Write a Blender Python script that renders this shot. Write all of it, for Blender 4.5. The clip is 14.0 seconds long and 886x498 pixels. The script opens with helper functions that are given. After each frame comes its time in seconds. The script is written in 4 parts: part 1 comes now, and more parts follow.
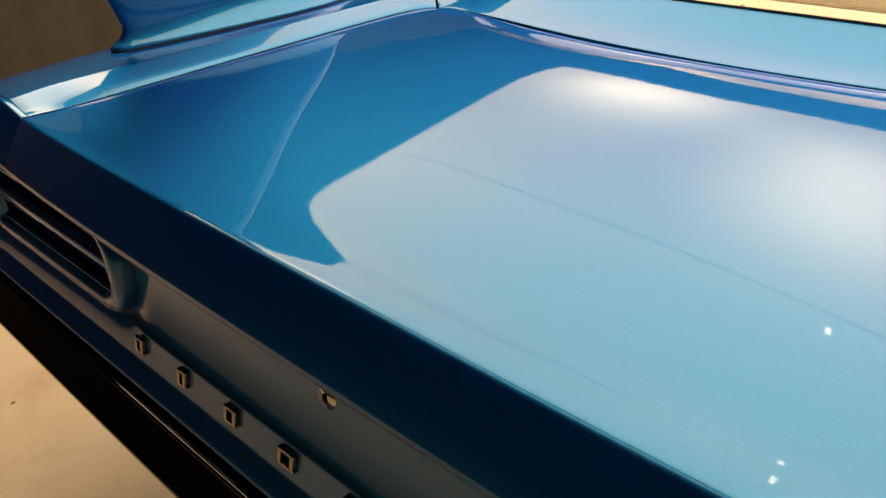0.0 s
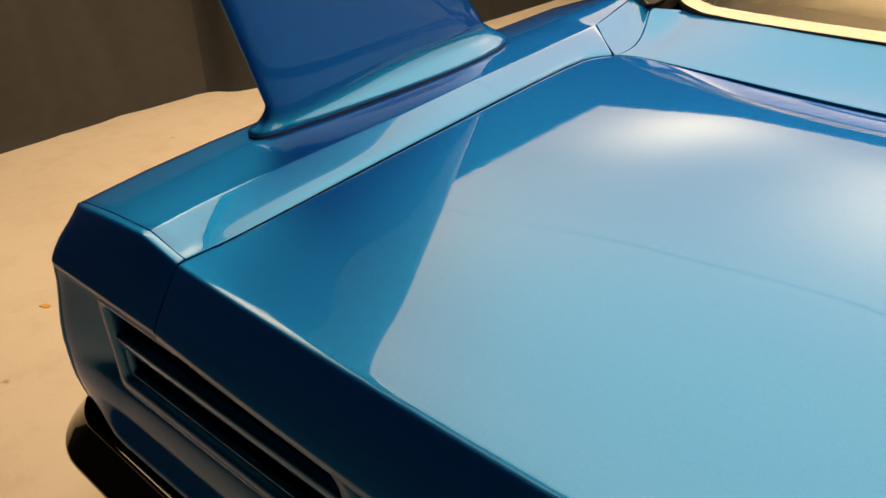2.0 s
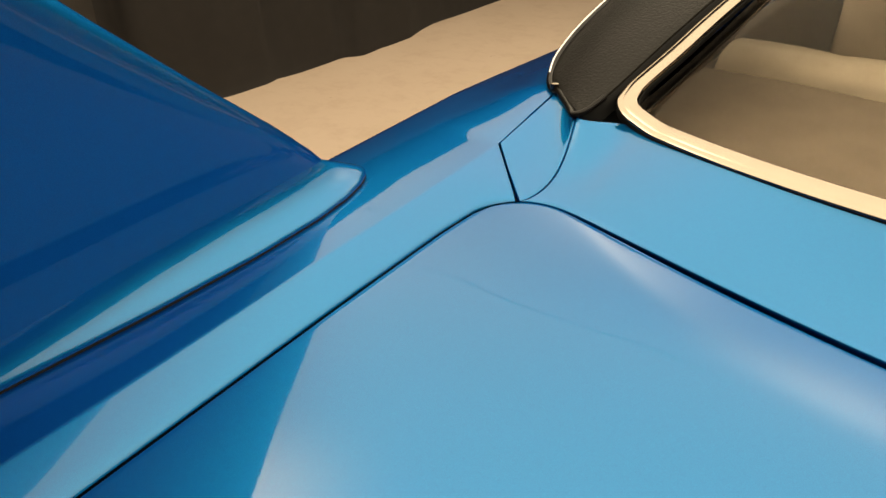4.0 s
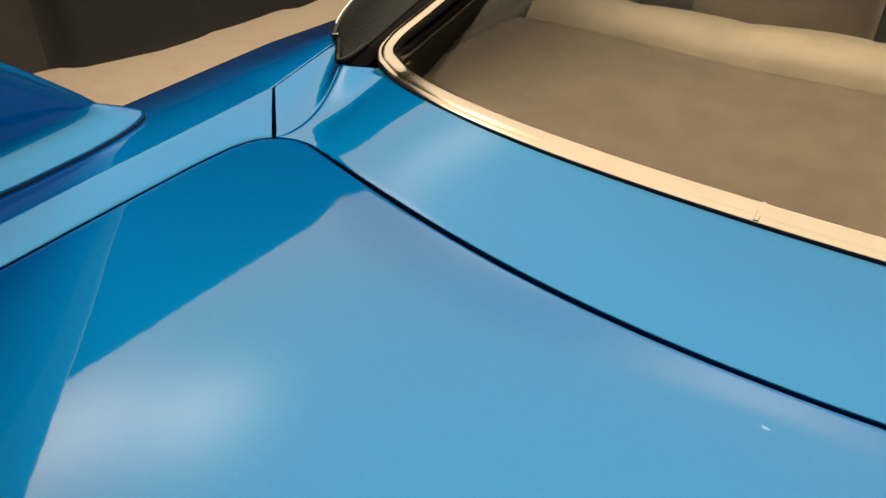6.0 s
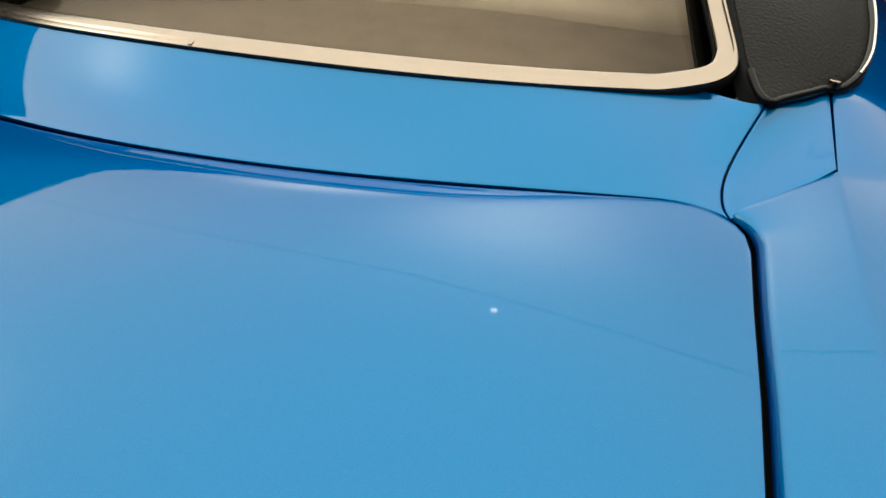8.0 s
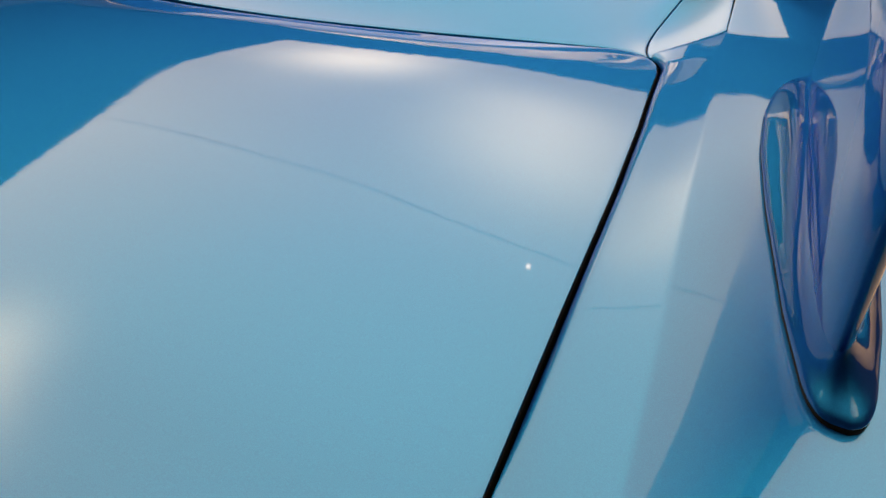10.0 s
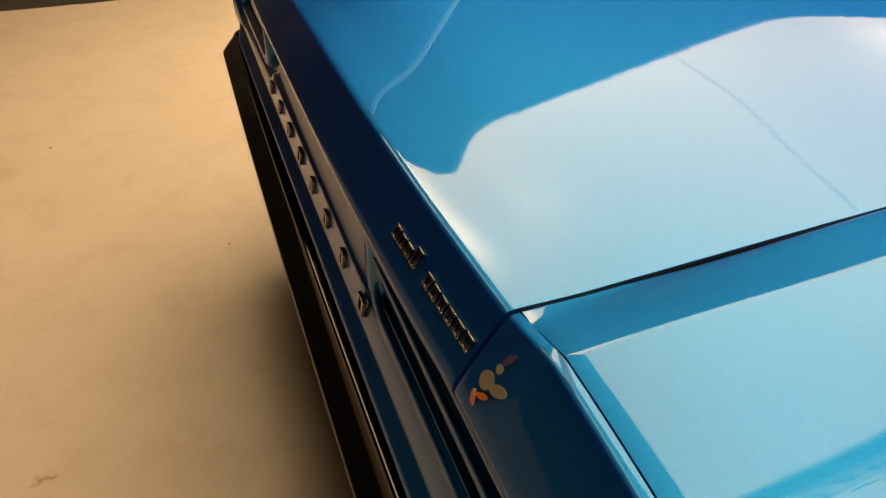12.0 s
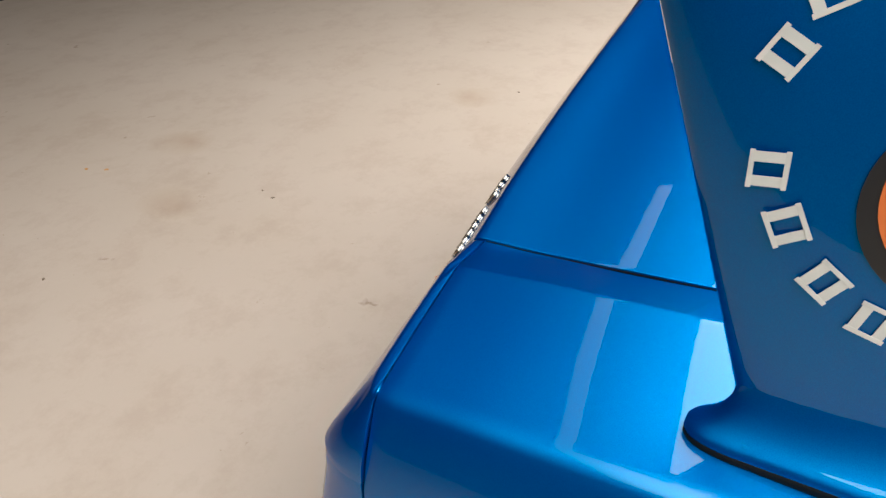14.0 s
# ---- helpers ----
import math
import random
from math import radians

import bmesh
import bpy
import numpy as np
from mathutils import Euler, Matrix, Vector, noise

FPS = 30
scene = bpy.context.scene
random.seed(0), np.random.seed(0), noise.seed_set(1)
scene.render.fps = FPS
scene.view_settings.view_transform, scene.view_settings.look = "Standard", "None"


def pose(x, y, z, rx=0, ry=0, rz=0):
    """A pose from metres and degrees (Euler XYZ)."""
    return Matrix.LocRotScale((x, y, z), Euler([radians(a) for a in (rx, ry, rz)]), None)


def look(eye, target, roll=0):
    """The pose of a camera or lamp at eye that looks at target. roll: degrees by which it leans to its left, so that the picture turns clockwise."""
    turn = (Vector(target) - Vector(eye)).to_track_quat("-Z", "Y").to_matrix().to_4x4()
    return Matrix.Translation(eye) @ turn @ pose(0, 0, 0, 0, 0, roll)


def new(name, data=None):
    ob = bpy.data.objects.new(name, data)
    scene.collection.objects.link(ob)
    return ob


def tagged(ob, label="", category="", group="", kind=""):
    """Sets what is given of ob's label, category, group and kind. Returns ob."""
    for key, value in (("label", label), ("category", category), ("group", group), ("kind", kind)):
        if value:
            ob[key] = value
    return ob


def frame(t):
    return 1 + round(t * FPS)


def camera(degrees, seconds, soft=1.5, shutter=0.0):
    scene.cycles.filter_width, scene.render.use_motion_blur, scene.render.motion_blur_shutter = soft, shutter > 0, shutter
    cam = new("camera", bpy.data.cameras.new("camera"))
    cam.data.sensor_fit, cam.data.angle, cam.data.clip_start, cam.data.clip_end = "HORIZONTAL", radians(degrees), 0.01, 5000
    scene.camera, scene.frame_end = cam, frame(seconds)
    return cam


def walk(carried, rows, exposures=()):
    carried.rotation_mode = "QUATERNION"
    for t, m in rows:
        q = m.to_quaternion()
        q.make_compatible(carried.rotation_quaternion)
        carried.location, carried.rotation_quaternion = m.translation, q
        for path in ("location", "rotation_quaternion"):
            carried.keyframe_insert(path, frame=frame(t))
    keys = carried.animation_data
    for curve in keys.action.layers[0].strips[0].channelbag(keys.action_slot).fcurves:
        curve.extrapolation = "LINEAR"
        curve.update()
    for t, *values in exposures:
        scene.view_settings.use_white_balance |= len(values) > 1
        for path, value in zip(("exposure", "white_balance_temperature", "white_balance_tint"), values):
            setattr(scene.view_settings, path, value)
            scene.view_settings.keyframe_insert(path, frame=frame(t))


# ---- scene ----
cam = camera(64.32, 14.0, soft=1.5)
PATH = [
    (0.00, look((0.4361, -0.3388, 1.2594), (-0.1321, 0.3194, 0.7657), -0.01)),
    (0.50, look((0.3069, -0.3266, 1.2592), (-0.2591, 0.3327, 0.7642), -0.32)),
    (1.00, look((0.1838, -0.3338, 1.2588), (-0.3779, 0.3322, 0.7679), -0.43)),
    (1.50, look((0.0450, -0.3275, 1.2726), (-0.5100, 0.3410, 0.7776), -0.39)),
    (2.00, look((-0.0701, -0.2983, 1.2945), (-0.6176, 0.3695, 0.7903), -0.38)),
    (2.40, look((-0.1674, -0.2533, 1.2967), (-0.6987, 0.4280, 0.7931), -0.28)),
    (3.00, look((-0.2439, -0.0848, 1.3372), (-0.7683, 0.5954, 0.8249), -0.13)),
    (3.20, look((-0.2533, -0.0062, 1.3494), (-0.7793, 0.6684, 0.8313), -0.15)),
    (5.30, look((-0.1037, 0.3233, 1.4018), (-0.5890, 0.9857, 0.8312), -0.14)),
    (5.50, look((-0.0464, 0.3164, 1.4124), (-0.5310, 0.9707, 0.8319), -0.27)),
    (6.00, look((0.0979, 0.2941, 1.4165), (-0.3813, 0.9466, 0.8295), -0.47)),
    (6.50, look((0.2501, 0.2925, 1.4222), (-0.2087, 0.9553, 0.8304), 0.17)),
    (7.00, look((0.3955, 0.2889, 1.4058), (-0.0349, 0.9717, 0.8154), 0.82)),
    (7.50, look((0.5129, 0.2959, 1.3554), (0.1337, 1.0258, 0.7867), 0.61)),
    (7.80, look((0.5480, 0.2793, 1.2975), (0.2304, 1.0598, 0.7590), 1.12)),
    (8.10, look((0.5744, 0.2419, 1.2715), (0.3175, 1.0452, 0.7343), 1.14)),
    (8.50, look((0.6007, 0.1704, 1.2544), (0.3928, 0.9905, 0.7213), 1.03)),
    (8.70, look((0.6032, 0.1395, 1.2292), (0.4177, 0.9700, 0.7039), 1.23)),
    (10.80, look((0.8471, -0.2244, 1.2771), (0.3445, 0.4231, 0.7043), 1.69)),
    (11.00, look((0.8725, -0.2254, 1.2762), (0.3114, 0.3688, 0.6999), 1.68)),
    (11.50, look((0.9401, -0.2136, 1.2641), (0.2565, 0.2228, 0.6791), 0.76)),
    (11.80, look((0.9754, -0.1879, 1.2511), (0.2402, 0.1510, 0.6640), 0.13)),
    (12.00, look((1.0142, -0.1712, 1.2584), (0.2534, 0.1062, 0.6717), 0.14)),
    (12.50, look((1.0799, -0.1169, 1.2657), (0.2797, 0.0022, 0.6778), 0.59)),
    (13.00, look((1.1314, -0.0250, 1.2978), (0.3292, -0.0845, 0.7037), -0.39)),
    (13.50, look((1.1653, 0.0775, 1.3160), (0.3860, -0.1276, 0.7243), -0.90)),
    (13.70, look((1.1860, 0.1320, 1.3200), (0.4265, -0.1385, 0.7340), -0.95)),
    (14.00, look((1.2124, 0.2260, 1.3297), (0.4776, -0.1183, 0.7453), -1.03)),
]
EXPOSURES = [(0.0, 0.10, 8050, 12), (1.5, 0.10, 8000, 12), (3.0, -0.05, 7550, 12), (5.5, -0.37, 6400, 11), (6.5, -0.41, 6600, 11), (7.0, -0.50, 6350, 12), (7.5, -0.58, 5350, 6), (8.0, -0.55, 5550, 8), (8.5, -0.52, 6400, 11), (11.0, 0.17, 8200, 18), (11.5, 0.36, 8500, 13), (12.0, 0.47, 8500, 13), (12.5, 0.47, 7850, 13), (13.0, 0.35, 6650, 12), (13.5, 0.5, 6650, 9), (14.0, 1.0, 4900, 10)]
walk(cam, PATH, EXPOSURES)

# ---- light ----
world = bpy.data.worlds.new("studio_dark")
scene.world = world
world.use_nodes = True
world.node_tree.nodes["Background"].inputs[0].default_value = (0.05, 0.045, 0.04, 1)
world.node_tree.nodes["Background"].inputs[1].default_value = 0.2

SOFTBOX_Z = 3.2
SOFTBOX = (-3.43, 3.55, -0.47, 5.85)      # x0, x1, y0, y1
SOFTBOX_GAIN = 4.0


# ---- materials ----
def material(name):
    m = bpy.data.materials.new(name)
    m.use_nodes = True
    nt = m.node_tree
    return m, nt, nt.nodes["Principled BSDF"]


def node(nt, kind, **inputs):
    n = nt.nodes.new(kind)
    for key, value in inputs.items():
        n.inputs[key.replace("_", " ")].default_value = value
    return n


def ramp(nt, source, stops):
    r = nt.nodes.new("ShaderNodeValToRGB")
    els = r.color_ramp.elements
    while len(els) < len(stops):
        els.new(0.5)
    for e, (at, col) in zip(els, stops):
        e.position, e.color = at, (*col, 1)
    nt.links.new(source, r.inputs[0])
    return r.outputs[0]


def coords(nt):
    return nt.nodes.new("ShaderNodeTexCoord").outputs["Object"]


def add_bump(nt, bsdf, height, strength, distance):
    b = node(nt, "ShaderNodeBump", Strength=strength, Distance=distance)
    nt.links.new(height, b.inputs["Height"])
    nt.links.new(b.outputs[0], bsdf.inputs["Normal"])
    return b


def noise_at(nt, scale, detail=3.0, rough=0.5):
    n = node(nt, "ShaderNodeTexNoise", Scale=scale, Detail=detail, Roughness=rough)
    nt.links.new(coords(nt), n.inputs["Vector"])
    return n.outputs["Fac"]


def simple(name, colour, rough, metal=0.0, grain=0.0, scale=200.0, vary=0.12, coat=0.0, spec=0.5):
    m, nt, b = material(name)
    fac = noise_at(nt, 14.0, 5.0)
    lo = tuple(c * (1 - vary) for c in colour)
    hi = tuple(min(1.0, c * (1 + vary)) for c in colour)
    nt.links.new(ramp(nt, fac, [(0.3, lo), (0.7, hi)]), b.inputs["Base Color"])
    b.inputs["Roughness"].default_value, b.inputs["Metallic"].default_value = rough, metal
    b.inputs["Coat Weight"].default_value = coat
    b.inputs["Specular IOR Level"].default_value = spec
    if grain:
        add_bump(nt, b, noise_at(nt, scale, 2.0), grain, 0.002)
    return m


def make_paint(name, ior):
    """Blue flake under a clear, slightly rippled lacquer."""
    m = bpy.data.materials.new(name)
    m.use_nodes = True
    nt = m.node_tree
    nt.nodes.clear()
    out = nt.nodes.new("ShaderNodeOutputMaterial")
    fine = noise_at(nt, 1500.0, 1.0)
    broad = noise_at(nt, 3.0, 4.0)
    mix = node(nt, "ShaderNodeMix")
    mix.data_type = "RGBA"
    nt.links.new(broad, mix.inputs["Factor"])
    a = ramp(nt, fine, [(0.25, (0.0004, 0.1190, 0.286)), (0.8, (0.0008, 0.1790, 0.408))])
    c = ramp(nt, fine, [(0.25, (0.0004, 0.1250, 0.278)), (0.8, (0.0008, 0.1870, 0.398))])
    nt.links.new(a, mix.inputs["A"])
    nt.links.new(c, mix.inputs["B"])
    flake = nt.nodes.new("ShaderNodeBsdfMetallic")
    flake.fresnel_type = "F82"
    flake.distribution = "BECKMANN"
    flake.inputs["Roughness"].default_value = 0.50
    flake.inputs["Edge Tint"].default_value = (0.03, 0.275, 0.75, 1)
    nt.links.new(mix.outputs["Result"], flake.inputs["Base Color"])
    peel = node(nt, "ShaderNodeBump", Strength=0.035, Distance=0.0006)
    nt.links.new(noise_at(nt, 90.0, 2.0), peel.inputs["Height"])
    gloss = nt.nodes.new("ShaderNodeBsdfGlossy")
    gloss.distribution = "GGX"
    gloss.inputs["Color"].default_value = (1, 1, 1, 1)
    gloss.inputs["Roughness"].default_value = 0.025
    nt.links.new(peel.outputs[0], gloss.inputs["Normal"])
    fres = node(nt, "ShaderNodeFresnel", IOR=ior)
    lacquer = nt.nodes.new("ShaderNodeMixShader")
    nt.links.new(fres.outputs[0], lacquer.inputs[0])
    body = nt.nodes.new("ShaderNodeMixShader")
    body.inputs[0].default_value = 0.28
    tint = nt.nodes.new("ShaderNodeBsdfDiffuse")
    tint.inputs["Color"].default_value = (0.0006, 0.058, 0.350, 1)
    nt.links.new(flake.outputs[0], body.inputs[1])
    nt.links.new(tint.outputs[0], body.inputs[2])
    nt.links.new(body.outputs[0], lacquer.inputs[1])
    nt.links.new(gloss.outputs[0], lacquer.inputs[2])
    nt.links.new(lacquer.outputs[0], out.inputs["Surface"])
    return m


def make_floor():
    m, nt, b = material("beige_painted_floor")
    big = noise_at(nt, 0.9, 6.0, 0.6)
    small = noise_at(nt, 22.0, 6.0, 0.65)
    mix = node(nt, "ShaderNodeMix")
    mix.data_type = "RGBA"
    nt.links.new(small, mix.inputs["Factor"])
    nt.links.new(ramp(nt, big, [(0.3, (0.471, 0.366, 0.282)), (0.7, (0.507, 0.399, 0.315))]), mix.inputs["A"])
    nt.links.new(ramp(nt, big, [(0.35, (0.48, 0.375, 0.288)), (0.65, (0.519, 0.411, 0.327))]), mix.inputs["B"])
    last = mix.outputs["Result"]
    for scale, lo, hi, dark, amount in ((3.1, 0.012, 0.05, (0.42, 0.32, 0.22), 0.7), (1.3, 0.02, 0.16, (0.72, 0.62, 0.50), 0.5), (7.0, 0.02, 0.06, (0.6, 0.5, 0.4), 0.5)):
        warp = node(nt, "ShaderNodeTexNoise", Scale=scale * 3, Detail=4.0)
        nt.links.new(coords(nt), warp.inputs["Vector"])
        shift = node(nt, "ShaderNodeMix")
        shift.data_type = "RGBA"
        shift.blend_type = "LINEAR_LIGHT"
        shift.inputs["Factor"].default_value = 0.10
        nt.links.new(coords(nt), shift.inputs["A"])
        nt.links.new(warp.outputs["Color"], shift.inputs["B"])
        spots = node(nt, "ShaderNodeTexVoronoi", Scale=scale)
        nt.links.new(shift.outputs["Result"], spots.inputs["Vector"])
        mask = ramp(nt, spots.outputs["Distance"], [(lo, dark), (hi, (1, 1, 1))])
        mul = node(nt, "ShaderNodeMix")
        mul.data_type, mul.blend_type = "RGBA", "MULTIPLY"
        mul.inputs["Factor"].default_value = amount
        nt.links.new(last, mul.inputs["A"])
        nt.links.new(mask, mul.inputs["B"])
        last = mul.outputs["Result"]
    scuff = ramp(nt, noise_at(nt, 5.0, 9.0, 0.72), [(0.38, (0.92, 0.90, 0.885)), (0.52, (1, 1, 1)), (0.66, (1.0, 1.0, 1.0)), (0.74, (1.0, 0.97, 0.93))])
    mul = node(nt, "ShaderNodeMix")
    mul.data_type, mul.blend_type = "RGBA", "MULTIPLY"
    mul.inputs["Factor"].default_value = 1.0
    nt.links.new(last, mul.inputs["A"])
    nt.links.new(scuff, mul.inputs["B"])
    nt.links.new(mul.outputs["Result"], b.inputs["Base Color"])
    b.inputs["Roughness"].default_value = 0.55
    add_bump(nt, b, small, 0.15, 0.003)
    return m


def make_softbox():
    """Stretched white cloth lit from behind by lamps: brighter where a lamp stands behind it."""
    m = bpy.data.materials.new("lit_diffuser_cloth")
    m.use_nodes = True
    nt = m.node_tree
    nt.nodes.clear()
    out = nt.nodes.new("ShaderNodeOutputMaterial")
    em = nt.nodes.new("ShaderNodeEmission")
    em.inputs["Color"].default_value = (1.0, 0.87, 0.635, 1)
    co = coords(nt)
    total = None
    for x, y, wide, gain in ((-2.2, 5.2, 0.75, 2.0), (-0.17, 4.35, 0.80, 1.9), (-2.93, 0.78, 0.46, 1.7), (-2.36, 1.15, 0.34, 1.5), (2.0, 5.0, 0.9, 0.9)):
        v = nt.nodes.new("ShaderNodeVectorMath")
        v.operation = "DISTANCE"
        nt.links.new(co, v.inputs[0])
        v.inputs[1].default_value = (x, y, 0)
        g = nt.nodes.new("ShaderNodeMath")
        g.operation = "DIVIDE"
        nt.links.new(v.outputs["Value"], g.inputs[0])
        g.inputs[1].default_value = wide
        p = nt.nodes.new("ShaderNodeMath")
        p.operation = "MULTIPLY"
        nt.links.new(g.outputs[0], p.inputs[0])
        nt.links.new(g.outputs[0], p.inputs[1])
        e = nt.nodes.new("ShaderNodeMath")
        e.operation = "POWER"
        e.inputs[0].default_value = 0.3679
        nt.links.new(p.outputs[0], e.inputs[1])
        s = nt.nodes.new("ShaderNodeMath")
        s.operation = "MULTIPLY_ADD"
        nt.links.new(e.outputs[0], s.inputs[0])
        s.inputs[1].default_value = gain
        if total is None:
            s.inputs[2].default_value = 1.0
        else:
            nt.links.new(total, s.inputs[2])
        total = s.outputs[0]
    sep = nt.nodes.new("ShaderNodeSeparateXYZ")
    nt.links.new(co, sep.inputs[0])
    edge = nt.nodes.new("ShaderNodeMapRange")
    edge.interpolation_type = "SMOOTHSTEP"
    nt.links.new(sep.outputs["Y"], edge.inputs["Value"])
    edge.inputs["From Min"].default_value, edge.inputs["From Max"].default_value = -0.52, 0.30
    edge.inputs["To Min"].default_value, edge.inputs["To Max"].default_value = 0.2 * SOFTBOX_GAIN, SOFTBOX_GAIN
    along = nt.nodes.new("ShaderNodeMath")
    along.operation = "DIVIDE"
    nt.links.new(sep.outputs["Y"], along.inputs[0])
    along.inputs[1].default_value = 6.0
    fall = ramp(nt, along.outputs[0], [(0.2, (1, 1, 1)), (0.5, (0.9, 0.9, 0.9)), (0.72, (0.52, 0.52, 0.52)), (0.95, (0.48, 0.48, 0.48))])
    dim = nt.nodes.new("ShaderNodeMath")
    dim.operation = "MULTIPLY"
    nt.links.new(edge.outputs["Result"], dim.inputs[0])
    nt.links.new(fall, dim.inputs[1])
    k = nt.nodes.new("ShaderNodeMath")
    k.operation = "MULTIPLY"
    nt.links.new(total, k.inputs[0])
    nt.links.new(dim.outputs[0], k.inputs[1])
    nt.links.new(k.outputs[0], em.inputs["Strength"])
    nt.links.new(em.outputs[0], out.inputs[0])
    return m


def make_lamp_glow():
    m = bpy.data.materials.new("pin_lamp_glow")
    m.use_nodes = True
    nt = m.node_tree
    nt.nodes.clear()
    out, em = nt.nodes.new("ShaderNodeOutputMaterial"), nt.nodes.new("ShaderNodeEmission")
    em.inputs["Color"].default_value = (1, 0.9, 0.78, 1)
    em.inputs["Strength"].default_value = 18.0
    nt.links.new(em.outputs[0], out.inputs[0])
    return m


def make_glass(name, ior):
    """Thin tinted glass: clear through, with a mirror sheen where it faces out."""
    m = bpy.data.materials.new(name)
    m.use_nodes = True
    nt = m.node_tree
    nt.nodes.clear()
    out = nt.nodes.new("ShaderNodeOutputMaterial")
    clear = nt.nodes.new("ShaderNodeBsdfTransparent")
    clear.inputs["Color"].default_value = (0.90, 0.87, 0.83, 1)
    if not ior:
        nt.links.new(clear.outputs[0], out.inputs["Surface"])
        return m
    sheen = nt.nodes.new("ShaderNodeBsdfGlossy")
    sheen.inputs["Color"].default_value = (1.0, 0.90, 0.78, 1)
    sheen.inputs["Roughness"].default_value = 0.01
    fres = node(nt, "ShaderNodeFresnel", IOR=ior)
    mix = nt.nodes.new("ShaderNodeMixShader")
    nt.links.new(fres.outputs[0], mix.inputs[0])
    nt.links.new(clear.outputs[0], mix.inputs[1])
    nt.links.new(sheen.outputs[0], mix.inputs[2])
    nt.links.new(mix.outputs[0], out.inputs["Surface"])
    return m


PAINT = make_paint("blue_metallic_paint", 1.40)
TAIL_PAINT = make_paint("blue_paint_under_thick_lacquer", 1.52)
FLOOR = make_floor()
DIFFUSER = make_softbox()
PIN = make_lamp_glow()
GLASS = make_glass("tinted_window_glass", 1.14)
GLASS_INNER = make_glass("tinted_glass_inner_face", 0.0)
SEAM = simple("grey_seam_tape", (0.21, 0.198, 0.18), 0.8)
BLACK_CLOTH = simple("black_curtain_cloth", (0.0125, 0.0102, 0.0092), 0.9, grain=0.5, scale=300)
CURTAIN = simple("dark_brown_curtain_cloth", (0.0300, 0.0245, 0.0210), 0.9, grain=0.5, scale=300)
CEILING = simple("black_ceiling", (0.018, 0.018, 0.018), 0.9)
CHROME = simple("chrome", (0.62, 0.6, 0.58), 0.07, 1.0, vary=0.04)
# about half as bright as CHROME, for the letter blocks
LETTER_METAL = simple("darker_chrome_letters", (0.30, 0.27, 0.235), 0.16, 1.0, vary=0.1)
BUMPER = simple("dark_chrome_bumper", (0.085, 0.076, 0.069), 0.05, 1.0, vary=0.05)
STEEL = simple("polished_stainless_trim", (0.325, 0.272, 0.222), 0.17, 1.0, vary=0.05)
VINYL = simple("black_grained_vinyl", (0.010, 0.009, 0.008), 0.45, grain=0.7, scale=260, spec=0.11)
RUBBER = simple("black_rubber", (0.006, 0.006, 0.006), 0.65, spec=0.12)
# lightened to hold the overhead glare that the rear pane hardly reflects
TRAY = simple("tray_cloth_with_glass_glare", (0.182, 0.153, 0.120), 0.85)
GLOSSBLACK = simple("gloss_black_moulding", (0.008, 0.007, 0.007), 0.25, spec=0.18)
PALE = simple("pale_seat_vinyl", (0.62, 0.54, 0.43), 0.5, grain=0.08, scale=350)
CREAM = simple("cream_seat_vinyl", (0.50, 0.44, 0.345), 0.5, grain=0.08, scale=350)
TRIM_GREY = simple("dark_grey_interior_plastic", (0.018, 0.0156, 0.0132), 0.6)
WHITE = simple("white_decal_film", (0.468, 0.444, 0.396), 0.35, coat=0.6)
BLACKF = simple("black_decal_film", (0.012, 0.011, 0.011), 0.35, coat=0.6)
ORANGE = simple("orange_decal_film", (0.48, 0.12, 0.018), 0.35, coat=0.6)
CHIP = simple("orange_brown_chip", (0.52, 0.24, 0.04), 0.6)
DIRT = simple("brown_dirt", (0.16, 0.11, 0.07), 0.8)
TAN = simple("tan_decal_film", (0.20, 0.165, 0.115), 0.4, coat=0.6)
PURPLE = simple("purple_decal_film", (0.06, 0.036, 0.096), 0.4, coat=0.6)


# ---- building helpers ----
def part(name, bm, mat, parent=None, label="", smooth=True):
    bmesh.ops.recalc_face_normals(bm, faces=bm.faces)
    me = bpy.data.meshes.new(name)
    bm.to_mesh(me)
    bm.free()
    me.materials.append(mat)
    if smooth:
        me.polygons.foreach_set("use_smooth", [True] * len(me.polygons))
    ob = new(name, me)
    ob.parent = parent
    if label:
        tagged(ob, label)
    return ob


def grid(rows, close_u=False, close_v=False):
    """Quads between rows of points."""
    bm = bmesh.new()
    vs = [[bm.verts.new(p) for p in row] for row in rows]
    n, m = len(vs), len(vs[0])
    for i in range(n if close_v else n - 1):
        for j in range(m if close_u else m - 1):
            q = [vs[i][j], vs[i][(j + 1) % m], vs[(i + 1) % n][(j + 1) % m], vs[(i + 1) % n][j]]
            bm.faces.new(q)
    return bm


def thick(ob, t=0.015, bevel=0.003, up=True):
    """A panel of sheet with a turned-down, rounded edge."""
    s = ob.modifiers.new("sheet", "SOLIDIFY")
    s.thickness, s.offset = t, (-1 if up else 1)
    b = ob.modifiers.new("edge", "BEVEL")
    b.width, b.segments, b.limit_method, b.angle_limit = bevel, 3, "ANGLE", radians(50)
    return ob


def part_as_is(name, bm, mat, parent):
    """Links a sheet with its faces as they are turned."""
    me = bpy.data.meshes.new(name)
    bm.to_mesh(me)
    bm.free()
    me.materials.append(mat)
    me.polygons.foreach_set("use_smooth", [True] * len(me.polygons))
    ob = new(name, me)
    ob.parent = parent
    return ob


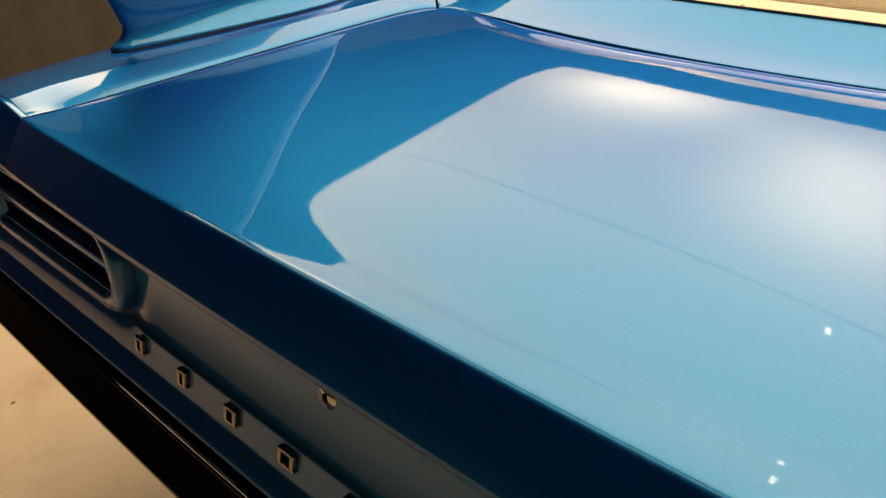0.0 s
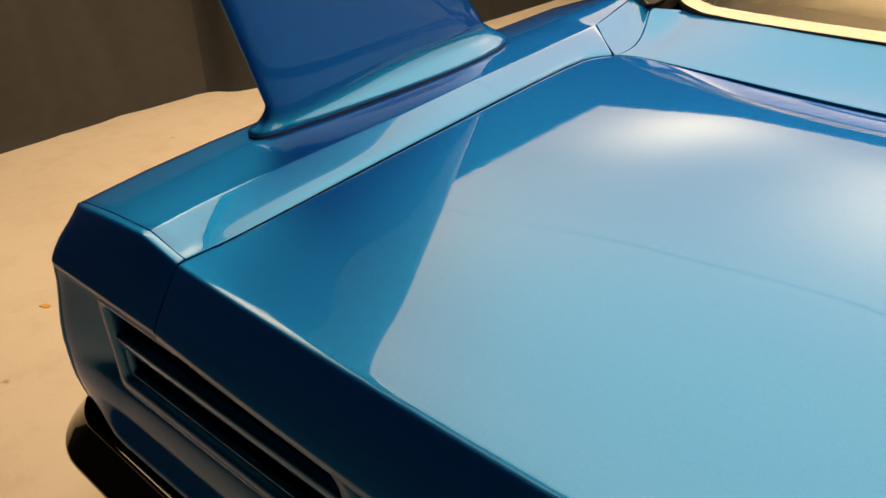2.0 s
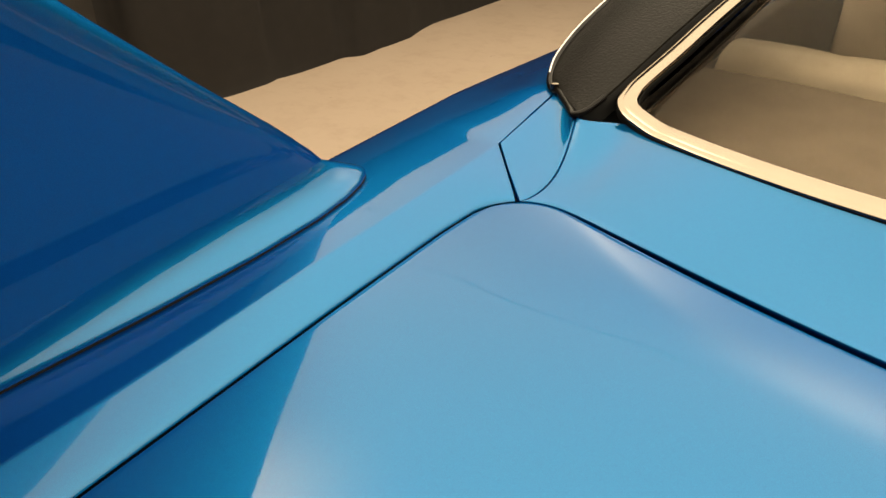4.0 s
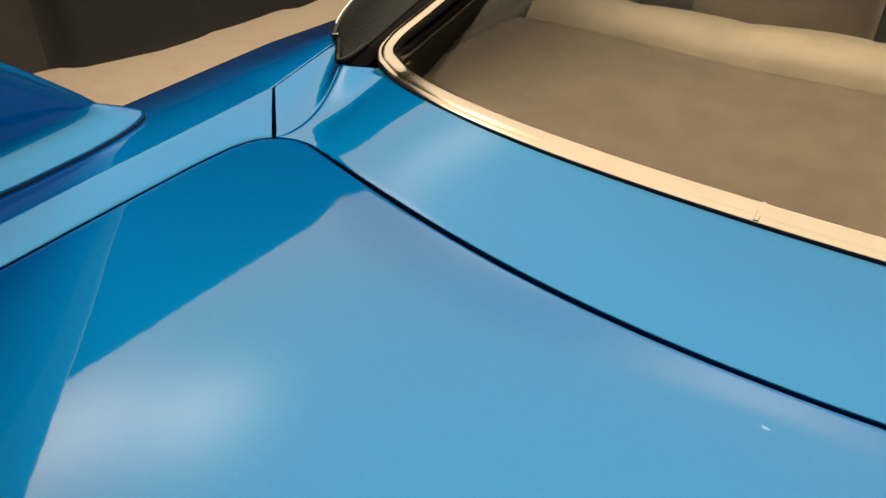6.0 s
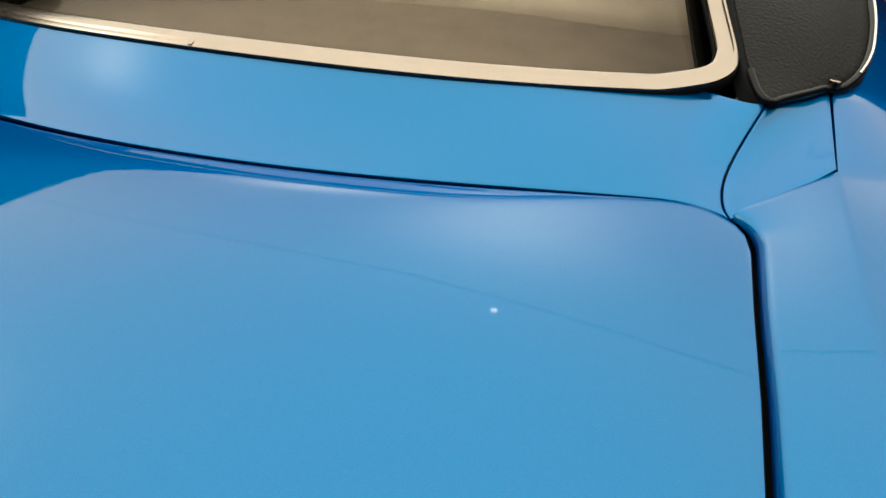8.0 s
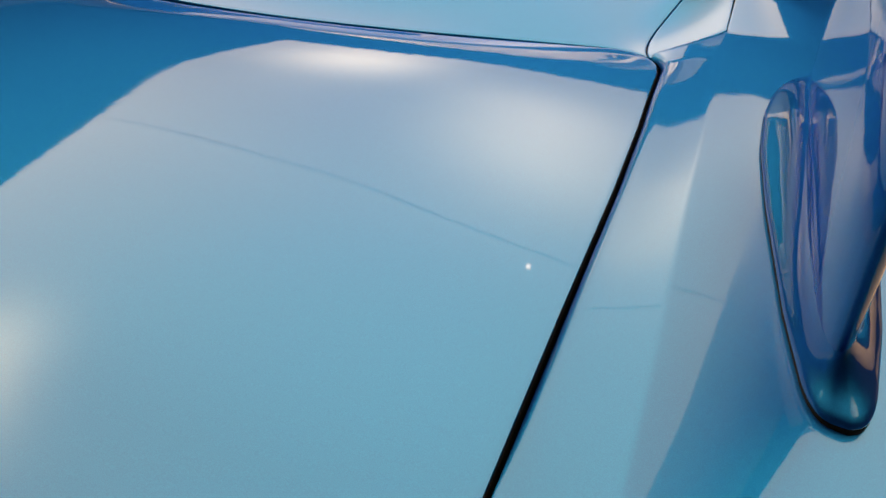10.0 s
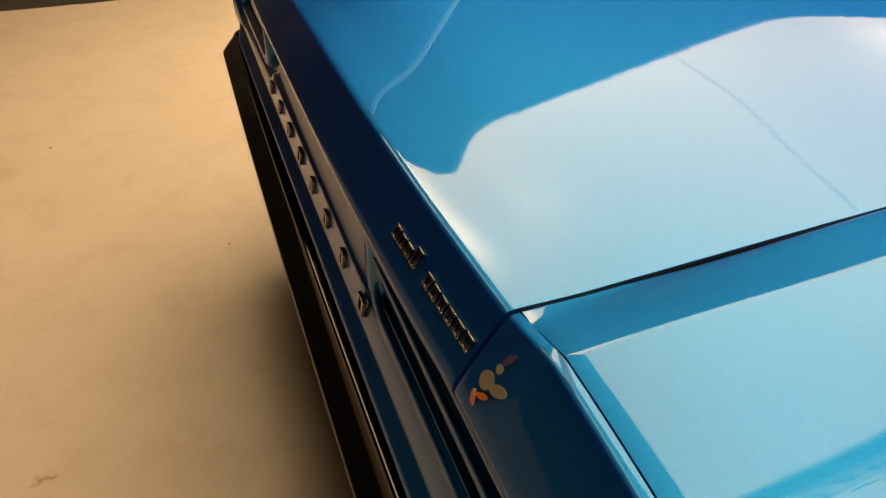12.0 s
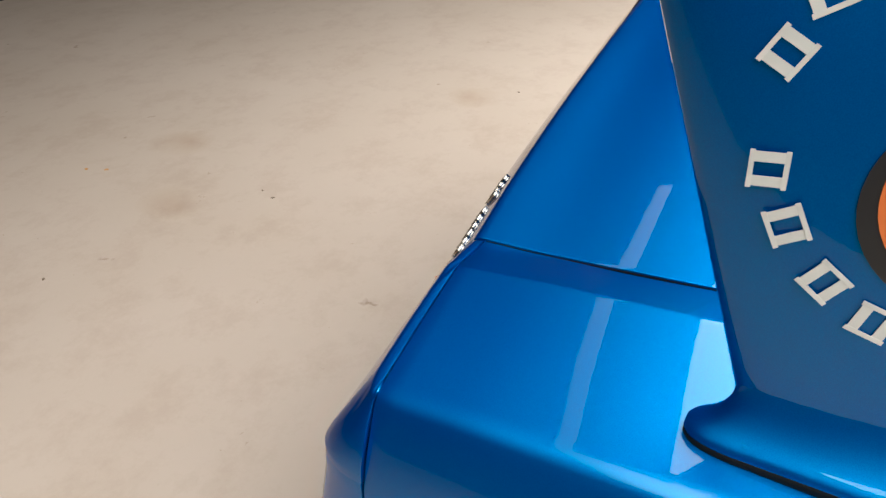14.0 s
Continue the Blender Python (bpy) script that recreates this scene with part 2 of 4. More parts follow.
def up_normals(bm):
    """Turn the faces of an open sheet upwards."""
    bm.normal_update()
    total = sum(f.normal.z * f.calc_area() for f in bm.faces)
    if total < 0:
        bmesh.ops.reverse_faces(bm, faces=bm.faces)


def sheet(name, rows, mat, parent, t=0.015, bevel=0.003, label="", normal=None):
    bm = grid(rows)
    bm.normal_update()
    way = Vector(normal or (0, 0, 1))
    if sum(f.normal.dot(way) * f.calc_area() for f in bm.faces) < 0:
        bmesh.ops.reverse_faces(bm, faces=bm.faces)
    me = bpy.data.meshes.new(name)
    bm.to_mesh(me)
    bm.free()
    me.materials.append(mat)
    me.polygons.foreach_set("use_smooth", [True] * len(me.polygons))
    ob = new(name, me)
    ob.parent = parent
    if label:
        tagged(ob, label)
    if t:
        thick(ob, t, bevel)
    return ob


def box(x0, x1, y0, y1, z0, z1, bevel=0.0, segments=2):
    bm = bmesh.new()
    bmesh.ops.create_cube(bm, size=1)
    bmesh.ops.scale(bm, vec=(x1 - x0, y1 - y0, z1 - z0), verts=bm.verts)
    bmesh.ops.translate(bm, vec=((x0 + x1) / 2, (y0 + y1) / 2, (z0 + z1) / 2), verts=bm.verts)
    if bevel:
        bmesh.ops.bevel(bm, geom=bm.edges[:], offset=bevel, segments=segments, affect="EDGES", profile=0.6)
    return bm


def sweep(path, profile, frame_at):
    """Rows of a profile (u, v) carried along a path; frame_at(i) gives the two axes."""
    rows = []
    for i, p in enumerate(path):
        a, b = frame_at(i)
        rows.append([Vector(p) + a * u + b * v for u, v in profile])
    return rows


def lerp(a, b, t):
    return a + (b - a) * t


def steps(n, power=1.0):
    """n+1 values from -1 to 1, closer together towards the ends for power > 1."""
    out = []
    for i in range(n + 1):
        s = 2 * i / n - 1
        out.append(math.copysign(1 - (1 - abs(s)) ** power, s))
    return out


def table(rows, y):
    """Values between the rows (y, ...)."""
    if y <= rows[0][0]:
        return rows[0][1:]
    for a, b in zip(rows, rows[1:]):
        if y <= b[0]:
            t = (y - a[0]) / (b[0] - a[0])
            return tuple(lerp(p, q, t) for p, q in zip(a[1:], b[1:]))
    return rows[-1][1:]


def smoothstep(a, b, x):
    t = max(0.0, min(1.0, (x - a) / (b - a)))
    return t * t * (3 - 2 * t)


# ---- the room ----
def room():
    f = part("floor", box(-12, 12, -12, 14, -0.05, 0.0), FLOOR, smooth=False)
    tagged(f, "smooth beige painted studio floor with faint stains", "floor", kind="structure")
    # curtain all round, hung in folds
    pts = []
    hang = ((-1.6, -3.66), (-0.3, -3.60), (0.8, -3.72), (1.9, -3.73), (2.1, -3.60), (2.5, -3.49), (3.3, -3.47), (3.5, -3.40), (4.0, -3.42), (4.4, -3.53), (9.0, -3.56))
    for y in np.arange(9.0, -1.6, -0.05):
        pts.append((table(hang, y)[0], y))
    for a in np.arange(0, 90.1, 2.0):
        pts.append((-0.66 - 3.0 * math.cos(radians(a)), -1.6 - 3.0 * math.sin(radians(a))))
    for x in np.arange(-0.6, 1.2, 0.05):
        pts.append((x, -4.6))
    for a in np.arange(0, 90.1, 2.0):
        pts.append((1.2 + 3.0 * math.sin(radians(a)), -1.6 - 3.0 * math.cos(radians(a))))
    for y in np.arange(-1.6, 9.0, 0.05):
        pts.append((4.2, y))
    for x in np.arange(4.2, -3.66, -0.05):
        pts.append((x, 9.0))
    rows = []
    rng = random.Random(5)
    folds = [(rng.uniform(0.5, 1.6), rng.uniform(0, 6.28), rng.uniform(0.3, 1)) for _ in range(5)]
    n = len(pts)
    for k, z in enumerate((0.0, 0.02, 0.06, 0.25, 0.6, 1.0, 1.5, 1.9)):
        row = []
        for i, (x, y) in enumerate(pts):
            x0, y0 = pts[i - 1]
            x1, y1 = pts[(i + 1) % n]
            d = Vector((x1 - x0, y1 - y0)).normalized() if (x1 - x0) or (y1 - y0) else Vector((0, 1))
            s = i * 0.05
            wave = sum(w * math.sin(s * fr * 2.2 + ph) for fr, ph, w in folds) / 3
            pleat = -0.07 * max(0.0, math.sin(s * 2.9 + wave * 2)) ** 6 - 0.035 * max(0.0, math.sin(s * 7.3 + wave * 5)) ** 10
            if x < -3.0 and y > -1.0:
                pleat -= 0.16 * math.exp(-((y - 1.98) / 0.06) ** 2) + 0.09 * math.exp(-((y - 2.85) / 0.05) ** 2) + 0.12 * math.exp(-((y - 3.38) / 0.05) ** 2)
            off = (0.05 * wave + pleat) * (0.25 + 0.75 * smoothstep(0.0, 0.5, z)) + (0.008 * math.sin(s * 3 + 1) + 0.01 if k < 2 else 0.0) * (1 if k == 0 else 0.5)
            row.append((x - d.y * off, y + d.x * off, z))
        rows.append(row)
    cut = next(i for i, q in enumerate(pts) if q[1] < 1.98)
    c = part("curtain", grid([row[:cut + 1] for row in rows]), BLACK_CLOTH)
    tagged(c, "black floor-length curtain hanging in loose folds", "curtain", kind="structure")
    end = next(i for i, q in enumerate(pts) if q[1] < -1.5)
    c = part("curtain", grid([row[cut:end + 1] for row in rows]), CURTAIN)
    tagged(c, "dark brown floor-length curtain hanging in loose folds beside the car", "curtain", kind="structure")
    c = part("curtain", grid([row[end:] + row[:1] for row in rows]), BLACK_CLOTH)
    tagged(c, "black floor-length curtain hanging in folds round the studio", "curtain", kind="structure")
    for name, b in (("wall_west", (-8.2, -8.0, -9, 14)), ("wall_east", (9.0, 9.2, -9, 14)), ("wall_south", (-8.0, 9.0, -9.2, -9.0)), ("wall_north", (-8.0, 9.0, 14.0, 14.2))):
        wl = part(name, box(*b, 0.0, 5.0), CEILING, smooth=False)
        tagged(wl, "matt black studio wall behind the curtain", "wall", kind="structure")
    t = part("ceiling", box(-8.2, 9.2, -9.2, 14.2, 5.0, 5.1), CEILING, smooth=False)
    tagged(t, "black studio ceiling above the light bank", "ceiling", kind="structure")


def light_bank():
    x0, x1, y0, y1 = SOFTBOX
    e = tagged(new("ceiling_softbox"), "huge warm white diffuser cloth stretched overhead, lit from behind", "softbox")
    bm = bmesh.new()
    bm.faces.new([bm.verts.new(p) for p in ((x0, y0, 0), (x0, y1, 0), (x1, y1, 0), (x1, y0, 0))])
    d = part("diffuser", bm, DIFFUSER, e, smooth=False)
    d.location.z = SOFTBOX_Z
    part("seam", box(x0, x1, 3.14, 3.1417, SOFTBOX_Z - 0.006, SOFTBOX_Z - 0.002), SEAM, e, smooth=False)
    for a, b, c, g in ((x0 - 0.06, x0, y0 - 0.06, y1 + 0.06), (x1, x1 + 0.06, y0 - 0.06, y1 + 0.06), (x0, x1, y0 - 0.06, y0), (x0, x1, y1, y1 + 0.06)):
        part("frame_rail", box(a, b, c, g, SOFTBOX_Z - 0.03, SOFTBOX_Z + 0.05), RUBBER, e, smooth=False)
    part("housing", box(x0 - 0.06, x1 + 0.06, y0 - 0.06, y1 + 0.06, SOFTBOX_Z + 0.05, SOFTBOX_Z + 0.30, 0.02), RUBBER, e, "black housing over the diffuser", smooth=False)
    for x in (x0, x1):
        for y in (y0, (y0 + y1) / 2, y1):
            part("hanger", box(x - 0.02, x + 0.02, y - 0.02, y + 0.02, SOFTBOX_Z + 0.2, 5.0), RUBBER, e, smooth=False)
    lamp = part("pin_lamp", box(-0.016, 0.016, -0.016, 0.016, -0.008, 0.002, 0.004), PIN, e, "tiny bright lamp let into the diffuser")
    lamp.location = (0.05, 3.0, SOFTBOX_Z)


# ---- the car: shape of its skin ----
LID_X = 0.6605          # half width of the boot lid
LID_R = 0.085           # radius of its front corners
KICK, KICK_WIDE = 0.0089, 0.050     # rise of the deck towards its rear edge
GAP = 0.0048


def rear_y(x):
    return -0.0085 + 0.0133 * (abs(x) / 0.66) ** 3


def rear_z(x):
    return 0.9207 - 0.006 * x * x


def front_y(x):
    return 0.799 + 0.372 * x * x - 0.211 * x ** 4


def front_z(x):
    return 0.961 - 0.024 * x * x


EDGE_RIGHT = ((0.0, 0.002), (0.1, -0.001), (0.3, -0.002), (0.5, -0.0015), (0.65, -0.004), (0.75, -0.008), (0.84, -0.010), (0.90, -0.009))
EDGE_LEFT = ((0.0, 0.010), (0.1, 0.013), (0.35, 0.016), (0.6, 0.016), (0.78, 0.014), (0.84, 0.010), (0.90, 0.003))


def edge_shift(side, y):
    """How far the lid's edge stands outside its mean half width: the two sides are not quite alike."""
    return table(EDGE_RIGHT if side > 0 else EDGE_LEFT, y)[0]


def skewed(x, y):
    side = 1 if x > 0 else -1
    return x + side * edge_shift(side, y) * smoothstep(0.40, 1.0, abs(x) / LID_X)


def roll_off(d, wide):
    """Fall of the lid at a distance from its front edge."""
    if d >= wide:
        return 0.0
    if d >= 0.55 * wide:
        return 0.085 * (wide - d) ** 2 / (0.9 * wide)
    return 0.085 * (0.775 * wide - d)


def lid_z(x, y):
    ry, fy = rear_y(x), front_y(x)
    u = (y - ry) / (fy - ry)
    z = lerp(rear_z(x), front_z(x), u)
    kick = KICK * (1 - 0.45 * (x / LID_X) ** 2)
    tail = kick * (math.exp(-((y - ry) / KICK_WIDE) ** 2) - (1 - u))
    v = y - fy + 0.24
    bend = (v + math.sqrt(v * v + 0.0036)) / 2
    crown = 0.19 * (1 - 0.75 * min(1.0, (x / 0.66) ** 2)) * (0.0576 * u - bend ** 2)
    wide = (0.045 + 0.08 * smoothstep(0.10, -0.22, x)) * (1 - smoothstep(0.34, 0.58, abs(x))) + 0.001
    return z + tail + crown - roll_off(fy - y, wide) + 0.6 * u * roll_off(0.0, wide)


def lid_front(x):
    """The lid's front edge, with its rounded corners."""
    over = abs(x) - (LID_X - LID_R)
    cut = LID_R - math.sqrt(max(0.0, LID_R ** 2 - over ** 2)) if over > 0 else 0.0
    return front_y(x) - cut


# tail: height and depth below the rear edge of the deck, shared by lid and end caps
TAIL_TOP = ((0.010, 0.0), (0.004, -0.0002), (0.0012, -0.0011), (-0.0004, -0.0023), (-0.0020, -0.0044), (-0.0028, -0.0055), (-0.0102, -0.0155), (-0.0186, -0.0272), (-0.0266, -0.0390), (-0.0340, -0.0510), (-0.0386, -0.0595),
            (-0.0396, -0.0622), (-0.0401, -0.0632), (-0.0402, -0.0640), (-0.0402, -0.0690), (-0.0398, -0.0703), (-0.0385, -0.0712), (-0.034, -0.0717), (-0.022, -0.072))


def boot_lid(car):
    xs = [s * LID_X for s in steps(72, 1.35)]
    rows = []
    for x in xs:
        ry, fy = rear_y(x), lid_front(x)
        row = []
        for dy, dz in reversed(TAIL_TOP[1:]):
            row.append((skewed(x, 0.0), ry + dy, rear_z(x) + dz + (0.0003 if dz > -0.001 else 0)))
        n = 56
        for i in range(n + 1):
            s = i / n
            u = 1 - (1 - s) ** 1.25
            y = lerp(ry + 0.010, fy, u)
            row.append((skewed(x, y), y, lid_z(x, y)))
        rows.append(row)
    lid = sheet("boot_lid", rows, PAINT, car, 0.012, 0.0025, "glossy blue metallic boot lid with a crisp rear edge")
    return lid


CREASE = ((0.0, 0.733, 0.9345), (0.03, 0.733, 0.9352), (0.25, 0.733, 0.9445), (0.5, 0.728, 0.9575), (0.8, 0.727, 0.9695), (0.971, 0.725, 0.979), (1.127, 0.726, 1.010), (1.5, 0.745, 1.018), (2.2, 0.75, 1.02), (3.2, 0.74, 1.0), (4.2, 0.72, 0.95), (4.8, 0.66, 0.86))
SHOULDER = ((0.0, 0.893, 0.916), (0.1, 0.899, 0.9255), (0.2, 0.904, 0.932), (0.4, 0.912, 0.940), (0.8, 0.922, 0.949), (1.14, 0.928, 0.9578), (1.5, 0.935, 0.947), (2.2, 0.945, 0.93), (3.2, 0.94, 0.92), (4.2, 0.90, 0.89), (4.8, 0.80, 0.80))


def crease(y, side):
    """The crease of the quarter panel: half width and height, drooping towards the tail."""
    x, z = table(CREASE, y)
    return x, z + droop(y, side)


def droop(y, side):
    much = 1.0 if side > 0 else 1.6
    if y < 0.12:
        return much * (0.0017 - 0.0046 * ((0.12 - max(y, 0.0)) / 0.12) ** 2)
    return much * 0.0017 * (1 - smoothstep(0.12, 0.45, y))


def lid_side(k, g, side):
    """A point along the edge of the lid's opening, as on the right side: k 0 at the rear, 1 at the front corner, g the gap."""
    y0, y1 = 0.0170, front_y(LID_X) - LID_R
    if k < 0.8:
        y = lerp(y0, y1, k / 0.8)
        return LID_X + g + edge_shift(side, y), y, lid_z(LID_X, y) + 0.0005
    a = (k - 0.8) / 0.2 * radians(42)
    r = LID_R + g
    x = LID_X - LID_R + r * math.cos(a)
    y = front_y(x if x < LID_X else LID_X) - LID_R + r * math.sin(a)
    return x + edge_shift(side, y), y, lid_z(min(x, LID_X), min(y, lid_front(min(x, LID_X)))) + 0.0005


def quarter(car, side):
    q = tagged(new("quarter_panel"), "blue metallic rear quarter panel with a crease along its top")
    q.parent = car
    # inner strip between the lid and the crease
    rows = []
    n = 60
    gap = 0.0048 if side > 0 else 0.0024
    for i in range(n + 1):
        k = i / n
        a = Vector(lid_side(k, gap, side))
        a.z += 0.0004 * math.sin(math.pi * k ** 0.6) + (0.0066 * smoothstep(0.10, 0.36, k) if side > 0 else 0.0)
        if k < 0.8:
            yc = lerp(0.017, 0.80, k / 0.8)
        else:
            yc = lerp(0.80, 0.9705, (k - 0.8) / 0.2)
        cx, cz = crease(yc, side)
        c = Vector((cx, yc, cz))
        row = []
        for t in (0, 0.02, 0.045, 0.075, 0.11, 0.15, 0.21, 0.28, 0.42, 0.56, 0.70, 0.82, 0.90, 0.955, 1):
            p = a.lerp(c, t)
            if side > 0:
                rise = 1.35 * t - 0.20 * (1 - math.exp(-t / 0.20)) - 0.15 * t * t
                p.z += (rise - t) * (c.z - a.z) - 0.0088 * smoothstep(0.06, 0.30, k) * math.exp(-t / 0.032)
            else:
                p.z += 0.003 * (1 - t) * (1 - math.exp(-t / 0.038)) * smoothstep(0.02, 0.24, k)
            p.z += 0.0012 * t * (1 - t) + droop(yc, side) * (smoothstep(0.0, 0.3, t) - t)
            row.append((side * p.x, p.y, p.z))
        rows.append(row)
    # outer top, shoulder and side, joined to the strip along the crease
    ys = [row[-1][1] for row in rows] + [0.985 + 0.02 * i for i in range(15)] + [1.30 + 0.08 * i for i in range(12)] + [2.3 + 0.125 * i for i in range(21)]
    skin = []
    for y in ys:
        cx, cz = crease(y, side)
        sx, sz = table(SHOULDER, y)
        calm = min(cz, 0.979 + 0.06 * max(0.0, y - 0.971))
        row = [(side * cx, y, cz)]
        for t in (0.018, 0.04, 0.08, 0.15, 0.22, 0.3, 0.38, 0.46, 0.54, 0.62, 0.7, 0.78, 0.86, 0.93, 1.0):
            row.append((side * lerp(cx, sx - 0.006, t), y, lerp(calm, sz + 0.002, t) + (cz - calm) * (1 - smoothstep(0.0, 0.75, t)) + (0.002 + 0.006 * smoothstep(0.35, 0.9, y)) * math.sin(math.pi * t) - 0.0004 * max(0.0, 1 - t / 0.018)))
        row += [(side * (sx - 0.001), y, sz - 0.001), (side * (sx + 0.003), y, sz - 0.006)]
        for dx, dz in ((0.010, 0.020), (0.0215, 0.045), (0.0305, 0.075), (0.036, 0.12), (0.040, 0.20), (0.038, 0.30), (0.02, 0.42), (-0.02, 0.56), (-0.06, 0.66)):
            row.append((side * (sx + dx), y, sz - dz))
        skin.append(row)
    bm = grid(skin)
    other = grid(rows)
    me = bpy.data.meshes.new("strip")
    other.to_mesh(me)
    other.free()
    bm.from_mesh(me)
    bpy.data.meshes.remove(me)
    bmesh.ops.remove_doubles(bm, verts=bm.verts, dist=0.0001)
    bmesh.ops.recalc_face_normals(bm, faces=bm.faces)
    up_normals(bm)
    thick(part_as_is("quarter_skin", bm, PAINT, q), 0.010, 0.002)
    # black sheet added under the gap beside the lid, so that it stays dark
    rows = []
    for i in range(31):
        x, y, z = lid_side(i / 30, gap / 2, side)
        rows.append([(side * (x + dx), y + 0.5 * dx * max(0.0, i / 30 - 0.8) * 5, z - dz) for dx, dz in ((-0.016, 0.014), (-0.014, 0.026), (0.014, 0.026), (0.016, 0.014))])
    sheet("gap_backing", rows, RUBBER, q, 0, label="black sheet added under the gap at the lid's edge to keep it dark")
    # black strip along the lid's own edge
    rows = []
    for i in range(41):
        x, y, z = lid_side(0.985 * i / 40, 0.0009, side)
        rows.append([(side * (x + dx), y, z - dz) for dx, dz in ((-0.0004, 0.0018), (0.0004, 0.0026), (0.0004, 0.022), (-0.003, 0.024))])
    sheet("lid_edge_strip", rows, RUBBER, q, 0, label="black strip along the lid's edge")
    # end cap behind the seam, turning round the corner to the car's side
    rows = []
    x0, seam_y = LID_X + gap + 0.0005 + edge_shift(side, 0.0), 0.0154

    cx, cz = crease(0.017, side)
    sx, sz = table(SHOULDER, 0.017)

    def top(x):
        if x <= cx:
            return lerp(0.9190, cz, (x - x0) / (cx - x0))
        t = (x - cx) / (sx - 0.006 - cx)
        if t <= 1:
            return lerp(cz, sz + 0.002, t) + 0.002 * math.sin(math.pi * t)
        return sz + 0.002 - 0.003 * ((x - sx + 0.006) / 0.005) ** 1.5
    levels = list(reversed(TAIL_TOP[1:]))
    for i in range(61):
        t = i / 60
        row = []
        for dy, dz in levels:
            k = -dz / 0.072
            xs = 0.893 + 0.032 * (1 - (1 - k) ** 2)
            rx, ry = 0.032, seam_y - (rear_y(0.67) + dy)
            if t < 0.6:
                x = lerp(x0, xs - rx, t / 0.6)
                y = seam_y - ry
            else:
                a = (t - 0.6) / 0.4 * math.pi / 2
                if dz < -0.0645:
                    ry = seam_y - (rear_y(0.67) - 0.0402)
                x = xs - rx + rx * math.sin(a)
                y = seam_y - ry * math.cos(a)
            drop = lerp(top(min(x, 0.893)), 0.9190, smoothstep(0.0, 0.8, k))
            row.append((side * x, y, drop + dz))
        x = lerp(x0, 0.893, t)
        row.append((side * x, seam_y, top(x)))
        rows.append(row)
    sheet("end_cap", rows, PAINT, q, 0.006, 0.0012, "blue metallic end cap closing the quarter panel", normal=(0, -0.6, 1))
    # the cap's lower corner, down to the bumper
    rows = []
    for i in range(17):
        t = i / 16
        row = []
        for j in range(13):
            z = lerp(0.8505, 0.60, j / 12)
            xs = 0.9245 + 0.010 * smoothstep(0.8535, 0.66, z)
            rim = rear_y(0.67) - 0.0400 - 0.015 * smoothstep(0.858, 0.74, z) + 0.012 * smoothstep(0.70, 0.60, z)
            rx, ry = 0.032, 0.0142 - rim
            if i == 0:
                x, y = xs - rx - 0.005, rim + 0.006
            else:
                a = (i - 1) / 15 * math.pi / 2
                x, y = xs - rx + rx * math.sin(a), 0.0142 - ry * math.cos(a)
            row.append((side * x, y, z))
        rows.append(row)
    sheet("lower_cap", rows, PAINT, q, 0.004, 0.001, normal=(0, -1, 0))
    return q


FILLER = ((0.640, 0.893, 0.9515), (0.724, 0.9745, 0.980), (0.657, 1.056, 1.008), (0.7225, 1.125, 1.0105))
FILLER_RIGHT = (0.633, 0.888, 0.9510)


def filler_edge(v, side):
    """The curved seam between plug and corner filler, as on the right side."""
    a, d = Vector(FILLER_RIGHT if side > 0 else FILLER[0]), Vector(FILLER[2])
    p = a.lerp(d, v)
    return p + Vector((-0.017 * math.sin(math.pi * v ** 0.75), 0, -0.011 * math.sin(math.pi * v)))


def plug(car):
    """The panel between the lid and the rear window."""
    def base(s, t):
        xr = 0.636 * s
        yr, zr = front_y(xr) + GAP, front_z(xr) - 0.0005
        over = abs(xr) - (LID_X - LID_R)
        if over > 0:
            yr -= 0.9 * (LID_R - math.sqrt(LID_R ** 2 - over ** 2))
        xf = 0.6535 * s
        yf, zf = 0.956 + 0.245 * xf ** 2 + 0.343 * xf ** 4, 1.0268 - 0.0446 * xf ** 2
        w = smoothstep(0.575, 0.6535, abs(xf))
        yf, zf = yf - 0.068 * w, zf - 0.006 * smoothstep(0.40, 0.60, abs(xf))
        bow = -0.010 * math.sin(math.pi * t) * (1 - 0.4 * t) * (1 - 1.15 * smoothstep(0.22, 0.52, abs(xf)))
        return Vector((lerp(xr, xf, t), lerp(yr, yf, t), lerp(zr, zf, t) + bow))
    rows = []
    for s in steps(84, 1.25):
        row = []
        for j in range(21):
            t = j / 20
            p = base(s, t)
            off = filler_edge(t, 1 if s > 0 else -1) - Vector((0.0016, 0, -0.0003)) - base(1.0, t)
            w = smoothstep(0.86, 1.0, abs(s))
            row.append((p.x + off.x * (w if s > 0 else -w), p.y + off.y * w, p.z + off.z * w))
        rows.append(row)
    sheet("window_plug", rows, PAINT, car, 0.012, 0.0018, "blue metallic filler panel curving up to the rear window")


def corner_filler(car, side):
    b, c = Vector(FILLER[1]), Vector(FILLER[3])
    rows = []
    for i in range(17):
        v = i / 16
        p, q = filler_edge(v, side), b.lerp(c, v)
        row = []
        for j in range(13):
            u = j / 12
            r = p.lerp(q, u)
            r.z -= 0.003 * math.sin(math.pi * u)
            row.append((side * r.x, r.y, r.z))
        rows.append(row)
    sheet("corner_filler", rows, PAINT, car, 0.010, 0.0016)


